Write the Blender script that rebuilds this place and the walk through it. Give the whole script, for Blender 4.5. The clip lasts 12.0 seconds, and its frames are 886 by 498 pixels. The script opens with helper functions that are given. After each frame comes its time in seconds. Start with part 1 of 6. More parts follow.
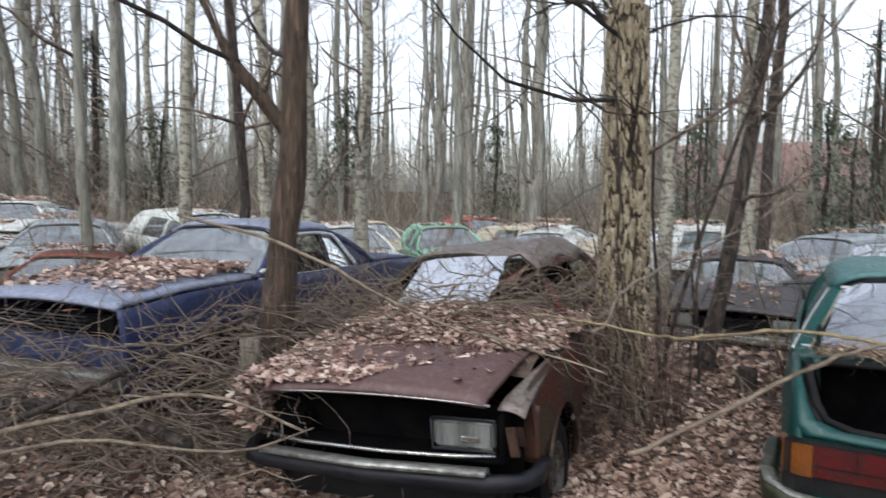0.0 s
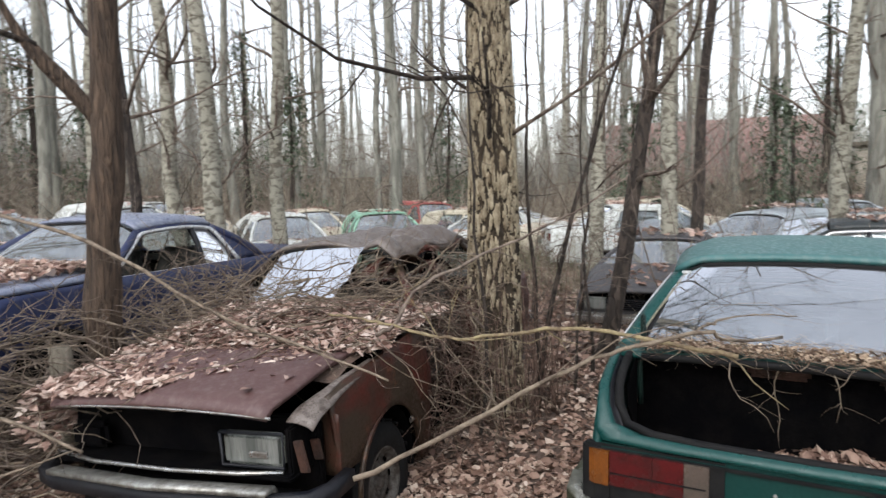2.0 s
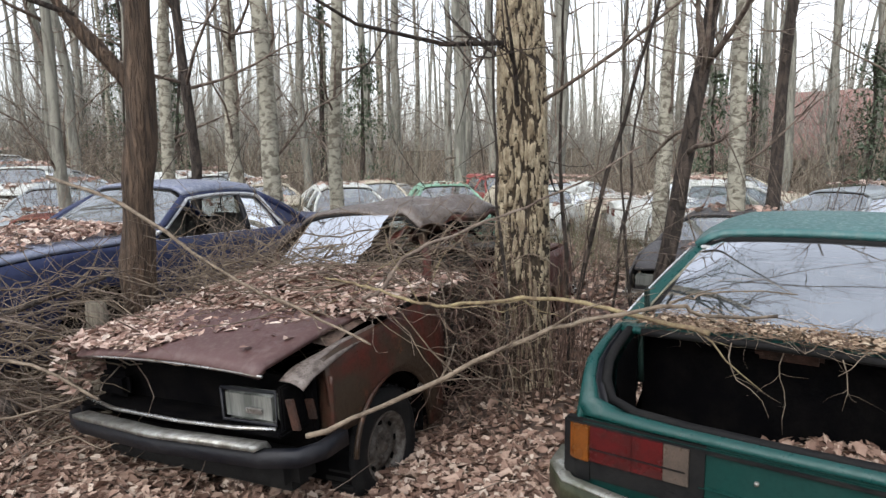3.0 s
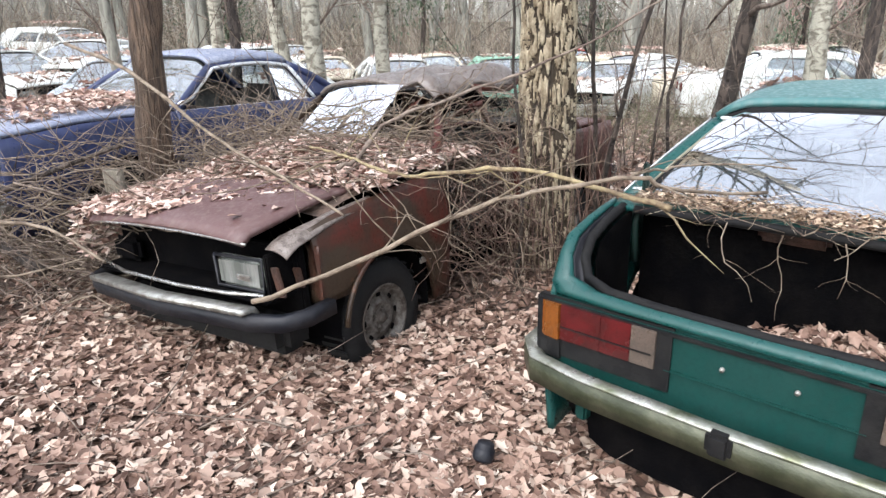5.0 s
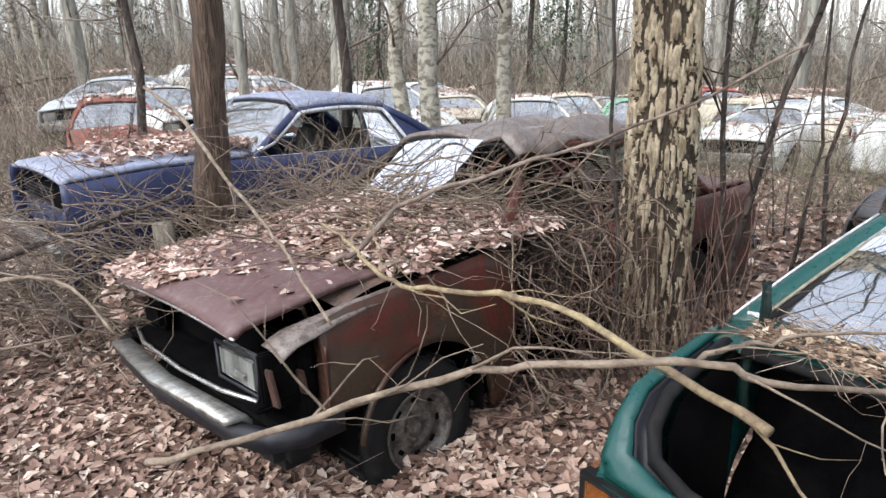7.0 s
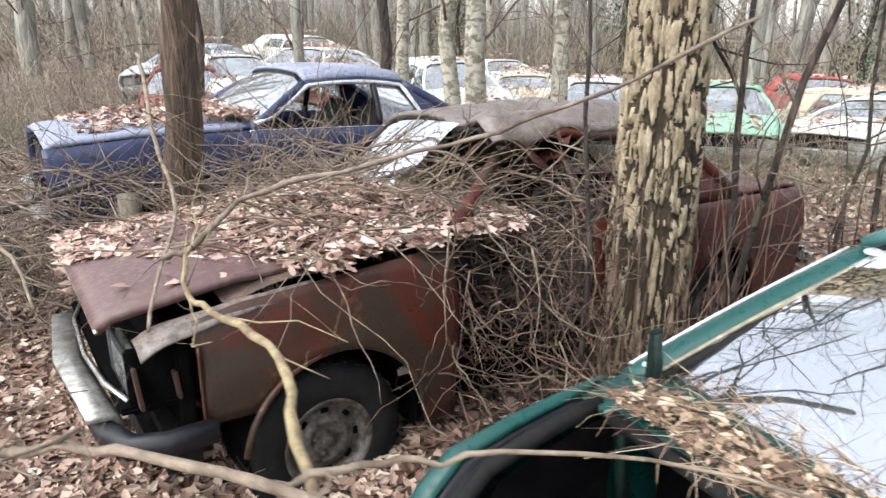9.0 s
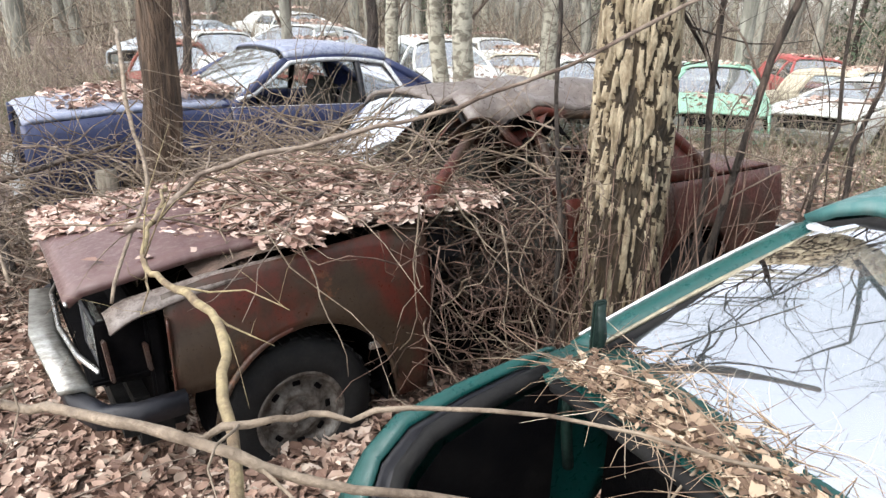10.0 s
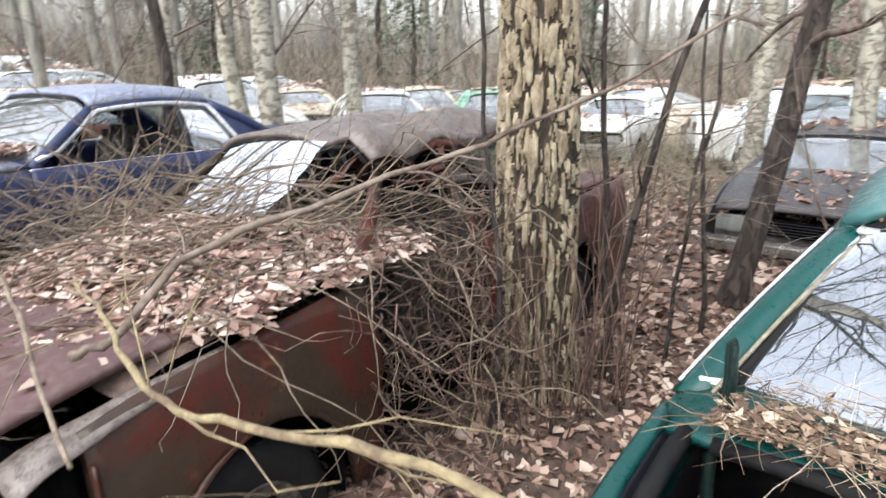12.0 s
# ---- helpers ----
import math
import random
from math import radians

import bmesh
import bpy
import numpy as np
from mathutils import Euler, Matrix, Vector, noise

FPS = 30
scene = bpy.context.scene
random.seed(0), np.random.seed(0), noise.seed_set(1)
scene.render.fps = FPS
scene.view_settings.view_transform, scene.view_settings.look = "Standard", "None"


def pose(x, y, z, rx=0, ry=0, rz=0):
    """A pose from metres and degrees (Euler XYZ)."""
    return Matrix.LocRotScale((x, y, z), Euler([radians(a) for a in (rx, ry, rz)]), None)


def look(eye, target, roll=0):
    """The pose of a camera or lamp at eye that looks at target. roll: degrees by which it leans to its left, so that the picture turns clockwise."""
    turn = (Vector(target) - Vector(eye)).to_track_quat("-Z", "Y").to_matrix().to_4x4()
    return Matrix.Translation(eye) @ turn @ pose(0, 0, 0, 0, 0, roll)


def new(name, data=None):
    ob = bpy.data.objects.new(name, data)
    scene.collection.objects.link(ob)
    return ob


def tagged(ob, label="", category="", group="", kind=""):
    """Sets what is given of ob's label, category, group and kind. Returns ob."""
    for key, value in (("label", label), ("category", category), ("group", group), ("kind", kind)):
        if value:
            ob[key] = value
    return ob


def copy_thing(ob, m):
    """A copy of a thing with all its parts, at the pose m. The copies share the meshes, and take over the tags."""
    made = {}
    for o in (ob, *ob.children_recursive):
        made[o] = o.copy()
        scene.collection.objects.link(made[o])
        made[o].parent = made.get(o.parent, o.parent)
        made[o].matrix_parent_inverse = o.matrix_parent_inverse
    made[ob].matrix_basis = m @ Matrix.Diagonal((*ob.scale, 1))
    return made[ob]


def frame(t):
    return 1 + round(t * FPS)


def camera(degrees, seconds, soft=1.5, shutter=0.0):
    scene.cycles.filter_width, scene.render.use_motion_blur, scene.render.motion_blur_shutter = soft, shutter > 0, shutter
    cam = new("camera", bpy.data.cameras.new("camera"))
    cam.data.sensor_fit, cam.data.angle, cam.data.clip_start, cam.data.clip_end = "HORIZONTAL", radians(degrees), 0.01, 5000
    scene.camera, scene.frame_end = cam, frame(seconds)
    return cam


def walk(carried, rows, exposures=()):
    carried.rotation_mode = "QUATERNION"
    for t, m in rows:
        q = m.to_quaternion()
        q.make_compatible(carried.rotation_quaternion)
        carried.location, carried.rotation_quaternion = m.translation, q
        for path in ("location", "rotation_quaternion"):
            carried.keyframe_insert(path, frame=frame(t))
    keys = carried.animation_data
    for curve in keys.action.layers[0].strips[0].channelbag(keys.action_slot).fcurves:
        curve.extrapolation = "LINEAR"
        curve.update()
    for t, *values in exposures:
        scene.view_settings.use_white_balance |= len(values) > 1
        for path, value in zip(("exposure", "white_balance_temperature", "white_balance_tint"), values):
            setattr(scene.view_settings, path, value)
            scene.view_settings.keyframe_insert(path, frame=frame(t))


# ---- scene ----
cam = camera(68.6, 12.0, soft=1.4, shutter=0.35)
PATH = [
    (0, (0.022, 0.062, 1.728), (0.011, 2.056, 1.581), 0.2),
    (0.5, (0.263, 0.105, 1.741), (0.463, 2.081, 1.504), -0.7),
    (1, (0.537, 0.196, 1.704), (0.937, 2.142, 1.474), -0.8),
    (1.5, (0.763, 0.299, 1.729), (1.02, 2.266, 1.48), -1.5),
    (2, (0.918, 0.353, 1.743), (0.97, 2.342, 1.546), -1.4),
    (2.5, (1.19, 0.326, 1.725), (1.005, 2.303, 1.481), 0.4),
    (2.7, (1.246, 0.343, 1.706), (1.053, 2.316, 1.441), -0.9),
    (4.3, (1.494, 0.616, 1.685), (1.292, 2.585, 1.403), 0.6),
    (4.5, (1.54, 0.583, 1.676), (1.244, 2.523, 1.288), -0.3),
    (5, (1.674, 0.568, 1.628), (1.272, 2.424, 1.003), -1.2),
    (5.5, (1.666, 0.811, 1.663), (1.377, 2.707, 1.095), -2.5),
    (6, (1.656, 1.001, 1.692), (1.362, 2.917, 1.199), -2.1),
    (6.5, (1.734, 1.215, 1.689), (1.212, 3.088, 1.22), -0.7),
    (7, (1.847, 1.406, 1.686), (1.036, 3.158, 1.165), -0.8),
    (7.2, (1.868, 1.462, 1.682), (1.116, 3.233, 1.136), -0.1),
    (8.8, (2.151, 2.015, 1.671), (1.175, 3.645, 1.047), 0.3),
    (9, (2.259, 2.047, 1.673), (1.22, 3.653, 1.088), 0.9),
    (9.5, (2.351, 2.078, 1.672), (1.329, 3.685, 1.06), 1.1),
    (10, (2.363, 2.07, 1.669), (1.349, 3.669, 1.027), 1.3),
    (10.5, (2.315, 2.071, 1.681), (1.405, 3.725, 1.02), 2.2),
    (11, (2.068, 2.022, 1.697), (1.424, 3.82, 1.101), 1.7),
    (11.5, (1.859, 2.031, 1.66), (1.228, 3.822, 1.034), 0.6),
    (12, (1.634, 2.087, 1.642), (1.228, 3.969, 1.1), -0.9),
]
walk(cam, [(t, look(eye, target, roll)) for t, eye, target, roll in PATH],
     [(0.0, 1.05, 6250, 9.5), (1.0, 1.2, 6350, 10), (2.5, 1.25, 6500, 10), (4.5, 1.46, 6400, 11), (5.0, 2.08, 6350, 11), (5.5, 2.08, 6350, 12), (7.0, 1.84, 6350, 12), (9.5, 2.18, 6600, 10), (10.5, 2.12, 6650, 10), (12.0, 2.1, 6450, 10)])

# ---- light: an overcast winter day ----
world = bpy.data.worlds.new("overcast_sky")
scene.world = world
world.use_nodes = True
wn, wl = world.node_tree.nodes, world.node_tree.links
sky = wn.new("ShaderNodeTexSky")
sky.sky_type, sky.sun_disc = "NISHITA", False
sky.sun_elevation, sky.sun_rotation = radians(38), radians(200)
sky.air_density, sky.dust_density = 1.0, 1.0
grey = wn.new("ShaderNodeHueSaturation")
grey.inputs["Saturation"].default_value = 0.3
wl.new(sky.outputs[0], grey.inputs["Color"])
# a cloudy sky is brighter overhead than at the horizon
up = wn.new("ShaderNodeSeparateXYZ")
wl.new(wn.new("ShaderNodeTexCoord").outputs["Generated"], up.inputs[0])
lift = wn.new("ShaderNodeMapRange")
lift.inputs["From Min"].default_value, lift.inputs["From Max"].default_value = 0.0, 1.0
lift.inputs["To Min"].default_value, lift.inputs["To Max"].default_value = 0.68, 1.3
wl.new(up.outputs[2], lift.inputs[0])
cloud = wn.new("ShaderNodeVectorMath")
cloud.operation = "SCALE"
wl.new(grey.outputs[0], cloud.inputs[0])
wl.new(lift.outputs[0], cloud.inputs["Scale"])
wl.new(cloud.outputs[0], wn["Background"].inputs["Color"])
wn["Background"].inputs["Strength"].default_value = 0.15
sun = new("sun", bpy.data.lights.new("sun", "SUN"))
sun.data.energy, sun.data.angle, sun.data.color = 1.0, radians(50), (1.0, 0.98, 0.96)
sun.matrix_world = look((-3, -8, 9), (0, 0, 0))


# ---- materials ----
def nodes_of(name):
    m = bpy.data.materials.new(name)
    m.use_nodes = True
    return m, m.node_tree.nodes, m.node_tree.links, m.node_tree.nodes["Principled BSDF"]


def add_node(nt, kind, **values):
    n = nt.new(kind)
    for key, value in values.items():
        n.inputs[key.replace("_", " ")].default_value = value
    return n


def ramp(nt, links, source, stops):
    r = nt.new("ShaderNodeValToRGB")
    while len(r.color_ramp.elements) < len(stops):
        r.color_ramp.elements.new(0.5)
    for e, (p, c) in zip(r.color_ramp.elements, stops):
        e.position, e.color = p, (*c, 1)
    links.new(source, r.inputs[0])
    return r.outputs[0]


def mixed(nt, links, fac, a, b):
    m = nt.new("ShaderNodeMix")
    m.data_type = "RGBA"
    for sock, v in ((m.inputs[0], fac), (m.inputs[6], a), (m.inputs[7], b)):
        if isinstance(v, (tuple, float, int)):
            sock.default_value = (*v, 1) if isinstance(v, tuple) else v
        else:
            links.new(v, sock)
    return m.outputs[2]


def surface(name, colour, second, scale=6.0, rough=0.7, metal=0.0, bump=0.2, fine=60.0, stretch=(1, 1, 1), low=0.4, high=0.62, shine=0.5):
    """Two tones broken up at a coarse and a fine scale, with relief."""
    m, nt, li, p = nodes_of(name)
    co = nt.new("ShaderNodeTexCoord")
    mp = nt.new("ShaderNodeMapping")
    mp.inputs["Scale"].default_value = stretch
    li.new(co.outputs["Object"], mp.inputs[0])
    a = add_node(nt, "ShaderNodeTexNoise", Scale=scale, Detail=6.0, Roughness=0.65)
    b = add_node(nt, "ShaderNodeTexNoise", Scale=fine, Detail=4.0, Roughness=0.6)
    li.new(mp.outputs[0], a.inputs["Vector"]), li.new(mp.outputs[0], b.inputs["Vector"])
    f = ramp(nt, li, a.outputs[0], [(low, (0, 0, 0)), (high, (1, 1, 1))])
    c = mixed(nt, li, f, colour, second)
    g = ramp(nt, li, b.outputs[0], [(0.3, (0.7, 0.7, 0.7)), (0.7, (1.15, 1.15, 1.15))])
    mul = nt.new("ShaderNodeMix")
    mul.data_type, mul.blend_type = "RGBA", "MULTIPLY"
    mul.inputs[0].default_value = 0.8
    li.new(c, mul.inputs[6]), li.new(g, mul.inputs[7])
    li.new(mul.outputs[2], p.inputs["Base Color"])
    p.inputs["Metallic"].default_value = metal
    p.inputs["Specular IOR Level"].default_value = shine
    r = ramp(nt, li, a.outputs[0], [(0.35, (rough * 0.8,) * 3), (0.65, (min(1, rough * 1.25),) * 3)])
    li.new(r, p.inputs["Roughness"])
    bp = add_node(nt, "ShaderNodeBump", Strength=bump, Distance=0.02)
    li.new(b.outputs[0], bp.inputs["Height"])
    li.new(bp.outputs[0], p.inputs["Normal"])
    return m


def car_paint(name, colour, grime=(0.10, 0.085, 0.06), wear=0.5, rough=0.35, rust=0.0, bleach=0.0, shine=0.5, patch=None):
    """Old paint: faded in patches, with a film of grime, specks of rust and rain streaks."""
    m, nt, li, p = nodes_of(name)
    co = nt.new("ShaderNodeTexCoord")
    a = add_node(nt, "ShaderNodeTexNoise", Scale=3.5, Detail=8.0, Roughness=0.7)
    b = add_node(nt, "ShaderNodeTexNoise", Scale=45.0, Detail=5.0, Roughness=0.7)
    mp = nt.new("ShaderNodeMapping")
    mp.inputs["Scale"].default_value = (14, 14, 1.2)
    s = add_node(nt, "ShaderNodeTexNoise", Scale=1.6, Detail=5.0)
    li.new(co.outputs["Object"], mp.inputs[0]), li.new(mp.outputs[0], s.inputs["Vector"])
    li.new(co.outputs["Object"], a.inputs["Vector"]), li.new(co.outputs["Object"], b.inputs["Vector"])
    p.inputs["Specular IOR Level"].default_value = shine
    pale = tuple(min(0.8, v * 1.25 + 0.02) for v in colour)
    c = mixed(nt, li, ramp(nt, li, a.outputs[0], [(0.42, (0, 0, 0)), (0.7, (bleach + 0.25,) * 3)]), colour, pale)
    if patch:
        w = add_node(nt, "ShaderNodeTexNoise", Scale=1.9, Detail=7.0, Roughness=0.6, Distortion=0.5)
        li.new(co.outputs["Object"], w.inputs["Vector"])
        c = mixed(nt, li, ramp(nt, li, w.outputs[0], [(0.44, (0, 0, 0)), (0.56, (1, 1, 1))]), c, patch)
    c = mixed(nt, li, ramp(nt, li, s.outputs[0], [(0.5, (0, 0, 0)), (0.72, (wear,) * 3)]), c, grime)
    c = mixed(nt, li, ramp(nt, li, b.outputs[0], [(0.5, (0, 0, 0)), (0.66, (wear * 0.8,) * 3)]), c, grime)
    if rust:
        r = add_node(nt, "ShaderNodeTexNoise", Scale=5.0, Detail=9.0, Roughness=0.75)
        li.new(co.outputs["Object"], r.inputs["Vector"])
        c = mixed(nt, li, ramp(nt, li, r.outputs[0], [(0.62 - rust * 0.25, (0, 0, 0)), (0.70 - rust * 0.2, (1, 1, 1))]), c, (0.13, 0.055, 0.028))
    li.new(c, p.inputs["Base Color"])
    li.new(ramp(nt, li, b.outputs[0], [(0.35, (rough,) * 3), (0.65, (min(1, rough + 0.4),) * 3)]), p.inputs["Roughness"])
    bp = add_node(nt, "ShaderNodeBump", Strength=0.12, Distance=0.01)
    li.new(b.outputs[0], bp.inputs["Height"])
    li.new(bp.outputs[0], p.inputs["Normal"])
    return m


def glass_mat(name, film=0.3, tint=(0.85, 0.92, 0.92), film_colour=(0.5, 0.53, 0.53), gloss=0.35, ior=1.5):
    """An old car pane: clear glass with a bright outer reflection and a patchy film of dust."""
    m, nt, li, p = nodes_of(name)
    co = nt.new("ShaderNodeTexCoord")
    a = add_node(nt, "ShaderNodeTexNoise", Scale=7.0, Detail=8.0, Roughness=0.7)
    li.new(co.outputs["Object"], a.inputs["Vector"])
    clear = add_node(nt, "ShaderNodeBsdfTransparent", Color=(*tint, 1))
    shine = add_node(nt, "ShaderNodeBsdfGlossy", Color=(0.95, 0.97, 1.0, 1), Roughness=0.02)
    dust = add_node(nt, "ShaderNodeBsdfDiffuse", Color=(*film_colour, 1))
    lw = add_node(nt, "ShaderNodeFresnel", IOR=ior)
    k = nt.new("ShaderNodeMath")
    k.operation = "ADD"
    k.use_clamp = True
    k.inputs[1].default_value = gloss
    li.new(lw.outputs[0], k.inputs[0])
    m1, m2 = nt.new("ShaderNodeMixShader"), nt.new("ShaderNodeMixShader")
    li.new(ramp(nt, li, a.outputs[0], [(0.35, (film * 0.5,) * 3), (0.7, (min(1, film * 1.5),) * 3)]), m1.inputs[0])
    li.new(clear.outputs[0], m1.inputs[1]), li.new(dust.outputs[0], m1.inputs[2])
    li.new(k.outputs[0], m2.inputs[0]), li.new(m1.outputs[0], m2.inputs[1]), li.new(shine.outputs[0], m2.inputs[2])
    li.new(m2.outputs[0], nt["Material Output"].inputs[0])
    return m


def leaf_mat(name, stops, rough=0.75):
    m, nt, li, p = nodes_of(name)
    g = nt.new("ShaderNodeNewGeometry")
    li.new(ramp(nt, li, g.outputs["Random Per Island"], stops), p.inputs["Base Color"])
    p.inputs["Roughness"].default_value = rough
    return m


def bark_mat(name, light, dark, scale=(22, 22, 5), cut=(0.42, 0.56), bump=1.0, dist=0.03):
    """Furrowed bark: plates drawn out along the stem, dark furrows between."""
    m, nt, li, p = nodes_of(name)
    co = nt.new("ShaderNodeTexCoord")
    mp = nt.new("ShaderNodeMapping")
    mp.inputs["Scale"].default_value = scale
    li.new(co.outputs["Object"], mp.inputs[0])
    a = add_node(nt, "ShaderNodeTexNoise", Scale=1.0, Detail=5.0, Roughness=0.55, Distortion=0.6)
    b = add_node(nt, "ShaderNodeTexNoise", Scale=9.0, Detail=5.0)
    li.new(mp.outputs[0], a.inputs["Vector"]), li.new(mp.outputs[0], b.inputs["Vector"])
    f = ramp(nt, li, a.outputs[0], [(cut[0], (0, 0, 0)), (cut[1], (1, 1, 1))])
    c = mixed(nt, li, f, dark, light)
    c = mixed(nt, li, ramp(nt, li, b.outputs[0], [(0.4, (0, 0, 0)), (0.7, (0.5, 0.5, 0.5))]), c, tuple((x + y) / 2 for x, y in zip(light, dark)))
    li.new(c, p.inputs["Base Color"])
    p.inputs["Roughness"].default_value = 0.9
    bp = add_node(nt, "ShaderNodeBump", Strength=bump, Distance=dist)
    li.new(f, bp.inputs["Height"])
    li.new(bp.outputs[0], p.inputs["Normal"])
    return m


